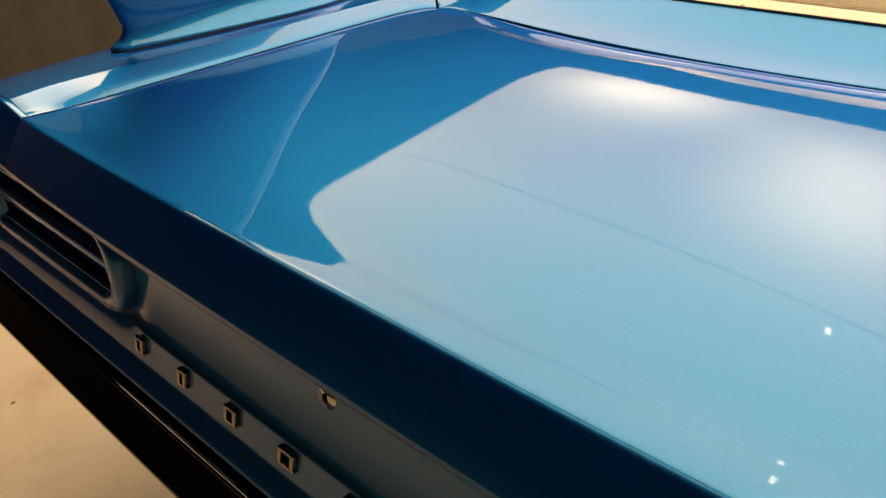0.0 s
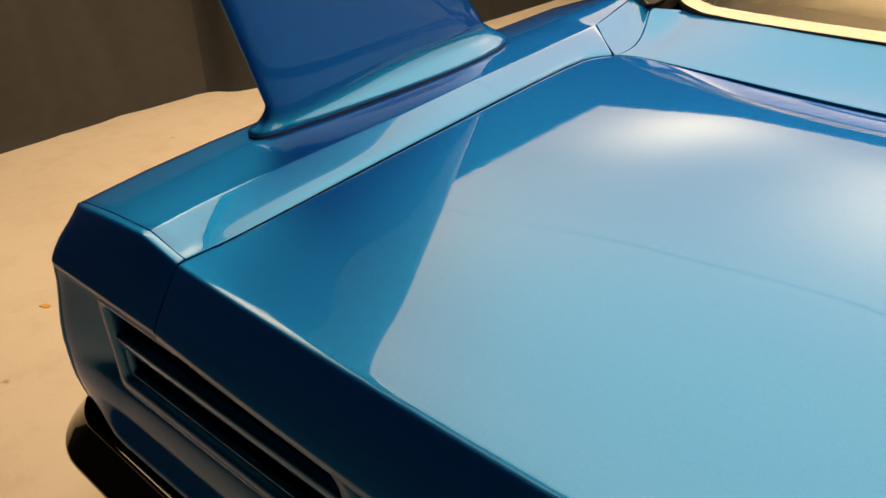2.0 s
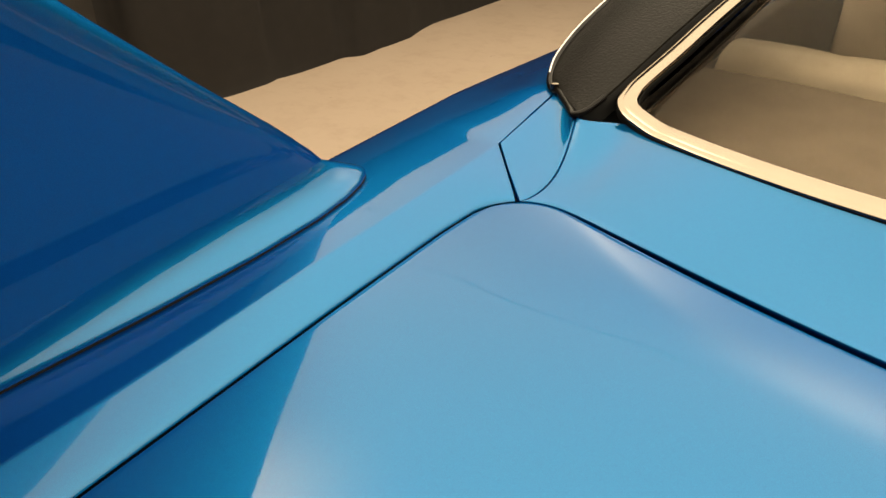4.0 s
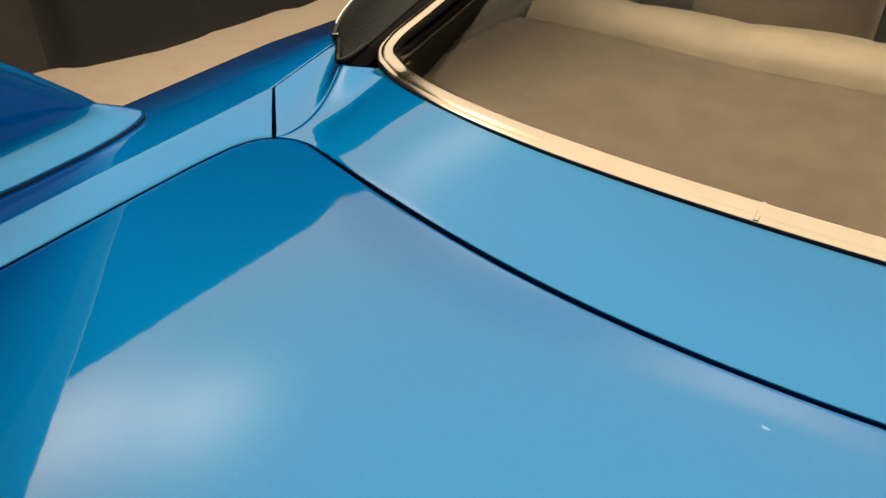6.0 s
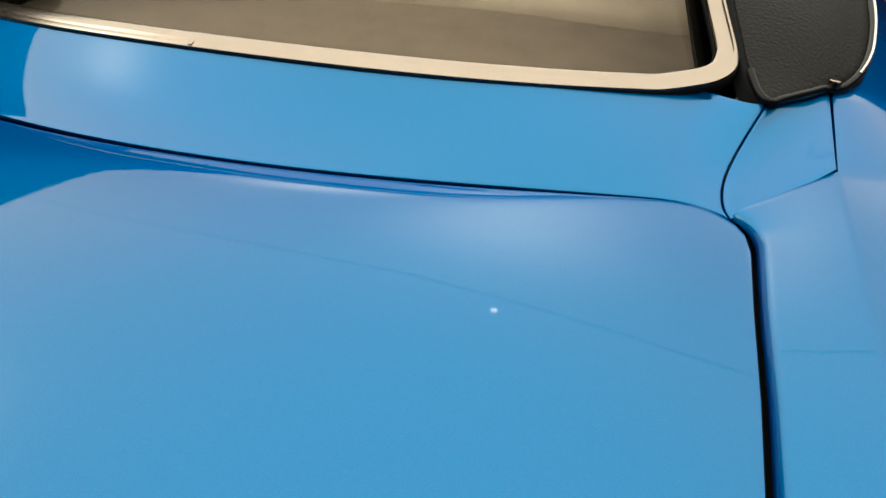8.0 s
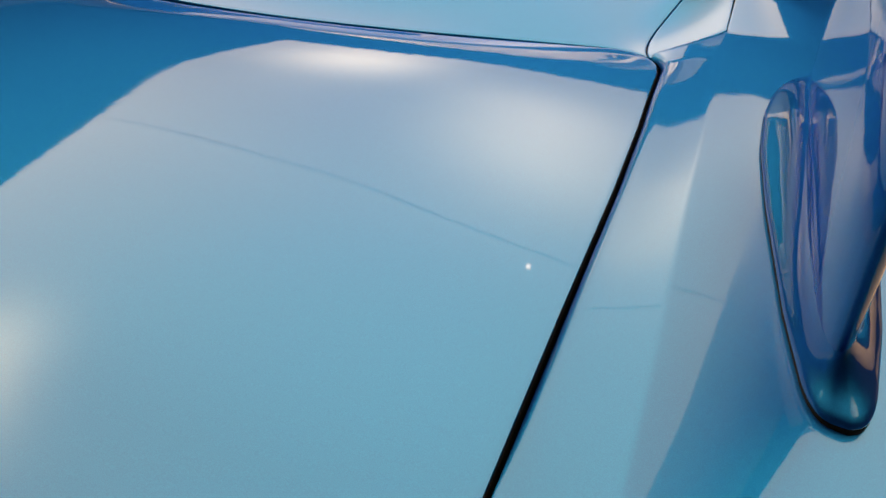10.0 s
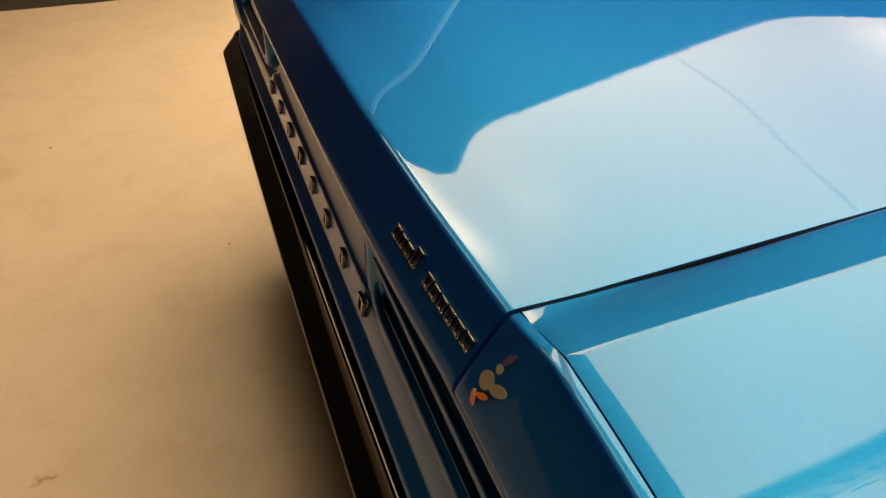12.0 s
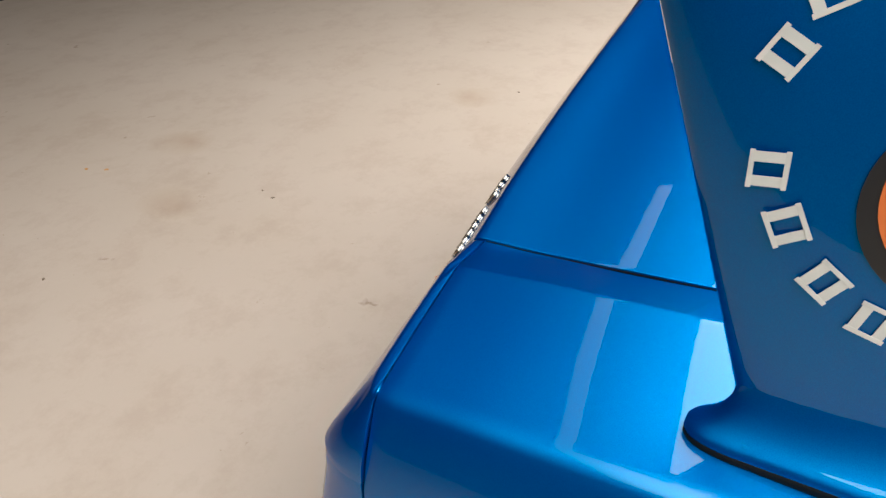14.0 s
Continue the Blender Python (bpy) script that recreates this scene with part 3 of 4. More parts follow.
# ---- tail ----
PANEL = ((-0.030, 0.8515), (-0.016, 0.846), (-0.0125, 0.838), (-0.012, 0.820), (-0.012, 0.795), (-0.0121, 0.785), (-0.0126, 0.776), (-0.0137, 0.767), (-0.0154, 0.758), (-0.0178, 0.749), (-0.0207, 0.740), (-0.0240, 0.731), (-0.0273, 0.7235), (-0.0305, 0.7180),
         (-0.0325, 0.7160), (-0.0334, 0.713), (-0.0340, 0.709),
         (-0.0375, 0.690), (-0.0405, 0.6745), (-0.0413, 0.6715), (-0.0425, 0.6695), (-0.0490, 0.6610), (-0.0560, 0.6525), (-0.0590, 0.6480), (-0.0595, 0.6450), (-0.0575, 0.640), (-0.04, 0.625), (0.01, 0.60))


def tail_panel(car):
    cols = [0.888 * t for t in steps(140, 1.0)]
    rows = []
    for x in cols:
        scoop = 1 - smoothstep(0.33, 0.40, abs(x))
        flare = smoothstep(0.785, 0.900, abs(x))
        row = []
        for y, z in PANEL:
            if z > 0.70:
                y = lerp(-0.012 - 0.02 * smoothstep(0.735, 0.70, z), y, scoop)
            rim = -0.036 - 0.013 * smoothstep(0.858, 0.74, z) + 0.012 * smoothstep(0.70, 0.60, z)
            y = lerp(y, rim, flare)
            row.append((x * (1 + 0.011 * flare * smoothstep(0.8535, 0.66, z)), y, z))
        rows.append(row)
    sheet("tail_panel", rows, TAIL_PAINT, car, 0.004, 0.001, "dark shaded blue tail panel with a scooped recess", normal=(0, -1, 0))
    # bead along the lower edge of the deck
    path = [(0.88 * s, rear_y(min(abs(0.88 * s), 0.67)) - 0.0365, rear_z(min(abs(0.88 * s), 0.67)) - 0.0705) for s in steps(60)]
    prof = [(0.004 * math.cos(a), 0.0035 * math.sin(a)) for a in np.arange(0, 6.28, 0.5236)]
    bm = grid(sweep(path, prof, lambda i: (Vector((0, 1, 0)), Vector((0, 0, 1)))), close_u=True)
    part("edge_bead", bm, TAIL_PAINT, car)


def smooth_path(points, n):
    """A rounded line through the points."""
    out = []
    for i in range(len(points) - 1):
        p0, p1, p2, p3 = points[max(0, i - 1)], points[i], points[i + 1], points[min(len(points) - 1, i + 2)]
        for k in range(n):
            t = k / n
            out.append(0.5 * (2 * p1 + (p2 - p0) * t + (2 * p0 - 5 * p1 + 4 * p2 - p3) * t * t + (3 * p1 - p0 - 3 * p2 + p3) * t ** 3))
    return out + [points[-1]]


def stadium(x0, x1, z0, z1, r_in, r_out, n=8):
    """An outline in x and z, clockwise; r_in rounds the end towards the middle of the car, r_out the other one."""
    pts = []
    for cx, cz, r, a0 in ((x0 + r_in, z1 - r_in, r_in, 180), (x1 - r_out, z1 - r_out, r_out, 90), (x1 - r_out, z0 + r_out, r_out, 0), (x0 + r_in, z0 + r_in, r_in, -90)):
        for i in range(n + 1):
            a = radians(a0 - 90 * i / n)
            pts.append((cx + r * math.cos(a), cz + r * math.sin(a)))
    return pts


def ring_rows(outlines):
    """outlines: (points, y) pairs, joined one to the next."""
    return [[(x, y, z) for x, z in pts] for pts, y in outlines]


def mirrored(rows, side):
    return [[(side * x, y, z) for x, y, z in row] for row in rows]


def tail_lamp(car, side):
    lamp = tagged(new("tail_lamp"), "recessed tail lamp with two dark slots in a painted bezel")
    lamp.parent = car
    o0 = stadium(0.378, 0.800, 0.709, 0.850, 0.055, 0.012)
    o1 = stadium(0.384, 0.796, 0.715, 0.846, 0.050, 0.010)
    o2 = stadium(0.398, 0.786, 0.728, 0.842, 0.042, 0.008)
    o3 = stadium(0.404, 0.782, 0.734, 0.839, 0.038, 0.007)
    bm = grid(mirrored(ring_rows([(o0, -0.012), (o0, -0.030), (o1, -0.035), (o2, -0.035), (o3, -0.030), (o3, -0.020)]), side), close_u=True)
    part("bezel", bm, TAIL_PAINT, lamp)
    part("liner", grid(mirrored(ring_rows([(o3, -0.0201), (o3, 0.012)]), side), close_u=True), RUBBER, lamp, "black inner wall of the lamp recess")
    part("backing", box(min(side * 0.392, side * 0.795), max(side * 0.392, side * 0.795), 0.010, 0.016, 0.722, 0.848), RUBBER, lamp, "black recessed lamp backing", smooth=False)
    # bar between the slots
    b0 = stadium(0.396, 0.788, 0.7805, 0.7995, 0.007, 0.006)
    b1 = stadium(0.398, 0.786, 0.7825, 0.7975, 0.005, 0.004)
    b2 = stadium(0.402, 0.782, 0.7855, 0.7945, 0.003, 0.003)
    bm = grid(mirrored(ring_rows([(b0, -0.020), (b0, -0.0265), (b1, -0.0295), (b2, -0.0315)]), side), close_u=True)
    vs = sorted(bm.verts, key=lambda v: v.co.y)[:len(b2)]
    bmesh.ops.contextual_create(bm, geom=vs)
    part("divider", bm, TAIL_PAINT, lamp)
    part("divider_web", box(min(side * 0.400, side * 0.784), max(side * 0.400, side * 0.784), -0.0205, 0.010, 0.7835, 0.7965), RUBBER, lamp, "black web behind the bar", smooth=False)
    # slim frame of the lower slot
    s0 = stadium(0.407, 0.779, 0.7365, 0.7795, 0.019, 0.008)
    s1 = stadium(0.412, 0.774, 0.7415, 0.7765, 0.015, 0.006)
    bm = grid(mirrored(ring_rows([(s0, -0.018), (s0, -0.0275), (s1, -0.0265), (s1, -0.020)]), side), close_u=True)
    part("slot_frame", bm, TAIL_PAINT, lamp)


def bumper(car):
    prof = ((-0.03, 0.590), (0.004, 0.612), (0.0105, 0.6325), (0.0120, 0.6343), (0.0140, 0.6352), (0.0195, 0.6356), (0.0212, 0.6348), (0.0222, 0.6328), (0.0235, 0.6300), (0.038, 0.6132), (0.0530, 0.5955), (0.0541, 0.5940), (0.0548, 0.5922), (0.0549, 0.590), (0.0540, 0.588), (0.040, 0.565), (0.02, 0.555), (-0.01, 0.55), (-0.03, 0.55))
    path = []
    r = 0.075
    for i in range(6):
        path.append((-0.925, 0.55 - 0.1 * i, Vector((-1, 0))))
    for i in range(13):
        a = radians(180 + 90 * i / 12)
        path.append((-0.85 + r * math.cos(a), 0.03 + r * math.sin(a), Vector((math.cos(a), math.sin(a)))))
    for s in steps(40):
        path.append((0.84 * s, -0.045 - 0.006 * (1 - s * s), Vector((0, -1))))
    for i in range(13):
        a = radians(270 + 90 * i / 12)
        path.append((0.85 + r * math.cos(a), 0.03 + r * math.sin(a), Vector((math.cos(a), math.sin(a)))))
    for i in range(6):
        path.append((0.925, 0.05 + 0.1 * i, Vector((1, 0))))
    rows = [[(x + o.x * u, y + o.y * u, z) for u, z in prof] for x, y, o in path]
    part("bumper", grid(rows), BUMPER, car, "dark reflecting chrome rear bumper")


# ---- rear window and roof ----
def window(car):
    w = tagged(new("rear_window"), "sloping rear window in a bright stainless surround")
    w.parent = car

    def low(x):
        return Vector((x, 0.946 + 0.245 * x * x + 0.343 * x ** 4, 1.0225 - 0.0446 * x * x))
    path = [low(0.545 * s) for s in steps(40)]
    right = []
    corner = [Vector((0.578, 1.0665, 1.0125)), Vector((0.602, 1.0810, 1.0170)), Vector((0.618, 1.102, 1.0240)), Vector((0.6225, 1.128, 1.0335)), Vector((0.620, 1.15, 1.043))]
    for p in corner:
        right.append(p)
    for i in range(1, 12):
        right.append(Vector((0.620 - 0.018 * i, 1.15 + 0.065 * i, 1.043 + 0.026 * i + 0.012 * smoothstep(0, 3, i))))
    path = [Vector((-p.x, p.y, p.z)) for p in reversed(right)] + path + right
    path = smooth_path(path, 4)
    centre = Vector((0, 1.35, 1.19))

    def axes(i):
        a, b = path[max(0, i - 1)], path[min(len(path) - 1, i + 1)]
        d = (b - a).normalized()
        n = Vector((0, -0.36, 0.93))
        n = (n - d * n.dot(d)).normalized()
        inw = n.cross(d).normalized()
        if inw.dot(centre - path[i]) < 0:
            inw.negate()
        return inw, n
    prof = ((-0.0003, -0.006), (-0.0003, 0.0018), (0.0001, 0.0026), (0.0009, 0.0031), (0.0078, 0.0040), (0.0081, 0.0039), (0.0084, 0.0041), (0.0150, 0.0048), (0.0240, 0.0049), (0.0262, 0.0044), (0.0270, 0.0032), (0.0275, -0.006))
    part("surround", grid(sweep(path, prof, axes)), STEEL, w, "bright stainless surround with a cream sheen")
    prof = ((-0.0014, -0.012), (-0.0012, -0.0002), (-0.0003, 0.0004), (0.0, -0.012))
    part("gasket", grid(sweep(path, prof, axes)), RUBBER, w, "black rubber gasket under the surround")
    prof = ((0.0270, -0.004), (0.0285, -0.0012), (0.0296, -0.003), (0.0296, -0.01))
    part("inner_seal", grid(sweep(path, prof, axes)), RUBBER, w, "black inner seal")
    # joint clip of the surround
    clip = part("joint_clip", box(-0.0025, 0.0025, -0.0132, 0.0132, -0.003, 0.0014, 0.0008), STEEL, w)
    clip.matrix_basis = Matrix.Translation(Vector((0.004, 0.9585, 1.0310))) @ pose(0, 0, 0, 20, 0, 0)
    # the pane, slightly curved
    rows = []
    for s in steps(30):
        row = []
        for j in range(25):
            t = j / 24
            half = lerp(0.60, 0.42, t)
            x = half * s
            base = low(min(max(x, -0.56), 0.56)) + Vector((0, 0.006, -0.004))
            top = Vector((x, 1.86 - 0.10 * s * s, 1.325 - 0.03 * s * s))
            p = base.lerp(top, t)
            p.z += 0.03 * math.sin(math.pi * t) - 0.022 * s ** 4 * math.sin(math.pi * min(0.5, t * 1.5))
            row.append((x, p.y, p.z))
        rows.append(row)
    pane = sheet("pane", rows, GLASS, w, 0, label="tinted curved rear window glass")
    pane.data.materials.append(GLASS_INNER)
    slab = pane.modifiers.new("sheet", "SOLIDIFY")
    slab.thickness, slab.material_offset, slab.material_offset_rim = 0.004, 1, 1
    pane.visible_shadow = False


def roof(car):
    r = tagged(new("roof"), "black grained vinyl roof with sail panels beside the window")
    r.parent = car
    def inner(t):
        return Vector((table(((0, 0.655), (0.02, 0.641), (0.06, 0.630), (0.11, 0.619), (0.2, 0.60), (1, 0.42)), t)[0], lerp(1.060, 1.86, t), 1.012 + 0.335 * t + 0.02 * math.sin(math.pi * t)))

    def outer(t):
        x = table(((0, 0.726), (0.02, 0.742), (0.045, 0.753), (0.08, 0.761), (0.13, 0.766), (0.22, 0.766), (1, 0.68)), t)[0]
        return Vector((x, lerp(1.124, 2.0, t), 1.0135 + 0.30 * t))
    for side in (-1, 1):
        rows = []
        ts = [0.0, 0.008, 0.018, 0.03, 0.045, 0.06, 0.08, 0.1, 0.13] + [0.16 + 0.84 * i / 18 for i in range(19)]
        for t in ts:
            row = []
            for j in range(13):
                u = j / 12
                p = inner(t).lerp(outer(t), u)
                p.z += (0.003 + 0.012 * smoothstep(0, 0.15, t)) * math.sin(math.pi * u)
                row.append((side * p.x, p.y, p.z))
            o = outer(t)
            row.append((side * (o.x + 0.005), o.y, o.z - 0.010))
            row.append((side * (o.x + 0.010), o.y, o.z - 0.05 - 0.25 * t))
            rows.append(row)
        sheet("sail_panel", rows, VINYL, r, 0.012, 0.004, "black grained vinyl sail panel")
        # black channel between vinyl and window surround
        rows = []
        for t in ts:
            p = inner(t)
            rows.append([(side * (p.x + 0.004), p.y, p.z - 0.003), (side * (p.x - 0.002), p.y, p.z - 0.004), (side * (p.x - 0.005), p.y, p.z - 0.012), (side * (p.x - 0.012), p.y, p.z - 0.022)])
        sheet("channel", rows, RUBBER, r, 0, label="black channel beside the window")
        # moulding round the foot of the vinyl
        path = [Vector((0.634, 1.094, 1.030)), Vector((0.645, 1.068, 1.0165)), Vector((0.657, 1.0535, 1.0110)), Vector((0.669, 1.0635, 1.0122))]
        path += [Vector((lerp(0.669, 0.715, k / 4), lerp(1.0635, 1.1145, k / 4), lerp(1.0122, 1.0133, k / 4))) for k in range(1, 5)]
        path += [outer(t) + Vector((0.003, -0.004 * max(0, 1 - t / 0.05), -0.002)) for t in (0.004, 0.02, 0.045, 0.08, 0.13, 0.18, 0.26, 0.36, 0.5)]
        path = smooth_path([Vector((side * q.x, q.y, q.z)) for q in path], 4)
        prof = [(0.0052 * math.cos(a), 0.0052 * math.sin(a)) for a in np.arange(0, 6.28, 0.5236)]
        up = Vector((0, -0.25, 0.97))

        def across(i):
            d = (path[min(len(path) - 1, i + 1)] - path[max(0, i - 1)]).normalized()
            n = (up - d * up.dot(d)).normalized()
            return n.cross(d).normalized(), n
        part("foot_moulding", grid(sweep(path, prof, across), close_u=True), GLOSSBLACK, r, "black moulding round the foot of the vinyl")
        path = smooth_path([Vector((side * (outer(t).x + 0.0065), outer(t).y, outer(t).z + 0.0025)) for t in (0.03, 0.06, 0.1, 0.18, 0.3, 0.5)], 3)
        prof = [(0.0022 * math.cos(a), 0.0022 * math.sin(a)) for a in np.arange(0, 6.28, 0.785)]
        part("drip_moulding", grid(sweep(path, prof, across), close_u=True), CHROME, r, "thin chrome moulding at the edge of the vinyl")
        clip = part("chrome_clip", box(-0.006, 0.006, -0.0035, 0.0035, -0.004, 0.005, 0.0012), STEEL, r, "small bright clip on the moulding")
        clip.matrix_basis = Matrix.Translation((side * 0.7255, 1.119, 1.0185)) @ Matrix.Rotation(radians(-40 * side), 4, "Z")
    rows = []
    for s in steps(24):
        row = []
        for j in range(13):
            t = j / 12
            row.append((lerp(0.43, 0.62, smoothstep(0, 0.3, t)) * s, lerp(1.87, 2.75, t), 1.345 + 0.03 * math.sin(math.pi * t) - 0.05 * s * s - 0.03 * t))
        rows.append(row)
    sheet("roof_skin", rows, VINYL, r, 0.02, 0.004)


def interior(car):
    rows = [[(x, y, 0.935 + 0.004 * math.sin(9 * x) * (1 if y > 1.2 else 0)) for x in np.linspace(-0.68, 0.68, 15)] for y in np.linspace(0.93, 1.605, 9)]
    sheet("parcel_shelf", rows, TRAY, car, 0.01, 0.002, "cloth parcel shelf under the rear window, window glare put into its brown-grey colour")
    seat = tagged(new("rear_seat"), "cream vinyl rear seat with pleated backrest")
    seat.parent = car
    rows = []
    prof = ((1.595, 0.80), (1.595, 0.90), (1.602, 0.940), (1.625, 0.960), (1.68, 0.968), (1.75, 0.960), (1.79, 0.930), (1.82, 0.88), (1.85, 0.78), (1.90, 0.55))
    for x in np.linspace(-0.64, 0.64, 81):
        pleat = 0.006 * abs(math.sin(x * 14)) ** 0.5
        hump = 0.02 * math.exp(-(x / 0.16) ** 2)
        rows.append([(x, y, z + (pleat + hump * 0.5 if z > 0.9 else 0)) for y, z in prof])
    sheet("backrest", rows, CREAM, seat, 0)
    part("cushion", box(-0.64, 0.64, 1.9, 2.35, 0.40, 0.56, 0.05, 4), CREAM, seat)
    for s in (-1, 1):
        f = tagged(new("front_seat"), "cream vinyl front seat with a rounded backrest")
        f.parent = car
        part("backrest", box(min(s * 0.08, s * 0.60), max(s * 0.08, s * 0.60), 2.55, 2.72, 0.45, 1.0, 0.07, 5), PALE, f)
        part("cushion", box(min(s * 0.08, s * 0.60), max(s * 0.08, s * 0.60), 2.6, 3.1, 0.35, 0.50, 0.05, 4), PALE, f)
        rows = []
        for i in range(13):
            t = i / 12
            y = lerp(1.07, 1.70, t)
            foot = table(((1.05, 0.585), (1.22, 0.620), (1.43, 0.690), (1.70, 0.692)), y)[0]
            row = []
            for j in range(6):
                v = j / 5
                row.append((s * lerp(foot, 0.588 - 0.15 * t, v), y + 0.03 * t * v, lerp(0.9385, 0.994 + 0.265 * t, v) + 0.006 * math.sin(math.pi * v)))
            rows.append(row)
        sheet("pillar_trim", rows, VINYL, car, 0.004, 0.001, "black interior trim beside the parcel shelf", normal=(-s, 0, 0.3))
        part("side_trim", box(min(s * 0.66, s * 0.70), max(s * 0.66, s * 0.70), 1.0, 3.2, 0.3, 0.95, 0.01), TRIM_GREY, car, "grey interior side trim")
    part("cabin_floor", box(-0.70, 0.70, 1.2, 3.6, 0.25, 0.28), TRIM_GREY, car, "grey cabin carpet")
    part("boot_tray", box(-0.68, 0.68, 0.02, 0.95, 0.80, 0.82), RUBBER, car, "black inside of the boot opening")


# ---- the wing ----
def upright_x(z):
    return 0.842 - 0.13 * (z - 0.945)


UPRIGHT_FRONT = ((0.94, 0.811), (0.985, 0.770), (1.03, 0.7275), (1.08, 0.672), (1.15, 0.588), (1.24, 0.484), (1.33, 0.388), (1.42, 0.300), (1.512, 0.222))


def upright_edges(z):
    """Rear and front edge of the upright at a height."""
    return 0.262 - 0.40 * (z - 0.982), table(UPRIGHT_FRONT, z)[0]


def foil(n=22):
    """An outline of a slim blade, chord 0 to 1, half thickness 1."""
    top, low = [], []
    for i in range(n + 1):
        c = (1 - math.cos(math.pi * i / n)) / 2
        t = math.sqrt(max(0.0, 1 - abs(2 * c - 1) ** 5))
        top.append((c, t))
        low.append((c, -t))
    return top + low[-2:0:-1]


CHORD = [(1 - math.cos(math.pi * i / 40)) / 2 for i in range(41)]


def wing(car):
    w = tagged(new("rear_wing"), "tall blue metallic rear wing on two swept uprights")
    w.parent = car
    outline = foil()
    for side in (-1, 1):
        u = tagged(new("upright"), "swept blue metallic wing upright with round decal" if side > 0 else "swept blue metallic wing upright")
        u.parent = w
        rows = []

        def ground(y):
            return table(((0.2, 0.9395), (0.24, 0.9410), (0.5, 0.9550), (0.8, 0.9690), (0.85, 0.971)), y)[0]
        for v in [0.0, 0.004, 0.009, 0.016, 0.026, 0.04] + [0.06 + 0.94 * i / 20 for i in range(21)]:
            foot = math.exp(-v / 0.012)
            row = []
            for c, h in outline:
                z = lerp(lerp(0.9430, 0.9690, c), 1.512, v)
                r, f = upright_edges(z)
                y = lerp(r - 0.004 * foot, f + 0.004 * foot, c)
                row.append((side * (upright_x(z) + 0.0165 * h), y, z))
            rows.append(row)
        part("blade", grid(rows, close_u=True), PAINT, u)
        # flange with a rounded rim, lying on the fender
        yr, yf = 0.2375, 0.810

        def axis(y):
            return lerp(0.847, 0.829, (y - 0.24) / 0.56)

        def wide_at(y):
            return table(((yr, 0.004), (0.2395, 0.009), (0.243, 0.0130), (0.250, 0.0170), (0.264, 0.0215), (0.336, 0.032), (0.485, 0.045), (0.60, 0.050), (0.69, 0.047), (0.745, 0.039), (0.78, 0.028), (0.80, 0.017), (0.807, 0.009), (yf, 0.003)), y)[0]
        loop = [(c, 1) for c in CHORD] + [(c, -1) for c in reversed(CHORD[1:-1])]

        def ring(f, lift, over=1.0):
            """A loop round the foot: f 1 at the flange's rim, 0 at the blade."""
            row = []
            g = min(1.0, f)
            for c, h in loop:
                z0 = ground(lerp(yr, yf, c)) + lift
                r, q = upright_edges(z0)
                y = lerp(lerp(r + 0.003, yr, g), lerp(q - 0.003, yf, g), c)
                slim = 0.0155 * math.sqrt(max(0.0, 1 - abs(2 * c - 1) ** 5))
                half = lerp(slim, wide_at(lerp(yr, yf, c)) * over, f)
                row.append((side * (lerp(upright_x(z0), axis(y), g) + half * h), y, ground(y) + lift))
            return row
        rows = [ring(0.93, 0.0034), ring(0.985, 0.0034), ring(1.0, 0.0040), ring(1.0, 0.0052), ring(0.985, 0.0068), ring(0.95, 0.0086), ring(0.88, 0.0106), ring(0.77, 0.0132),
                ring(0.64, 0.0165), ring(0.51, 0.0205), ring(0.38, 0.0252), ring(0.26, 0.0305), ring(0.16, 0.0360), ring(0.07, 0.0425), ring(0.0, 0.051)]
        part("flange", grid(rows, close_u=True), PAINT, u)
        rows = [ring(0.9, -0.006), ring(0.99, -0.006), ring(0.996, 0.0), ring(0.990, 0.0037), ring(0.9, 0.0037)]
        part("gasket", grid(rows, close_u=True), RUBBER, u, "thin black gasket under the flange")
    # cross blade
    rows = []
    for s in steps(30):
        x = 0.80 * s
        rows.append([(x, 0.030 + 0.172 * c, 1.515 + 0.014 * h + 0.01 * (c - 0.5)) for c, h in outline])
    bm = grid(rows, close_u=True)
    bm.faces.new([v for v in bm.verts][:len(outline)])
    bm.faces.new([v for v in bm.verts][-len(outline):])
    part("cross_blade", bm, PAINT, w)
    decal(w)


# marks of the round decal, along an arc: y, z, turn, height, width
DECAL_MARKS = [(0.257, 1.232, 32, 0.022, 0.025), (0.246, 1.200, 62, 0.020, 0.024), (0.252, 1.138, 95, 0.020, 0.024), (0.269, 1.108, 120, 0.020, 0.025), (0.296, 1.079, 145, 0.020, 0.024),
               (0.326, 1.061, 165, 0.020, 0.024), (0.358, 1.054, 183, 0.020, 0.024), (0.391, 1.060, 202, 0.020, 0.022), (0.420, 1.077, 222, 0.020, 0.024), (0.444, 1.102, 243, 0.020, 0.024),
               (0.287, 1.252, 12, 0.020, 0.025), (0.345, 1.268, -10, 0.020, 0.025), (0.378, 1.262, -25, 0.020, 0.025), (0.408, 1.246, -42, 0.020, 0.025)]


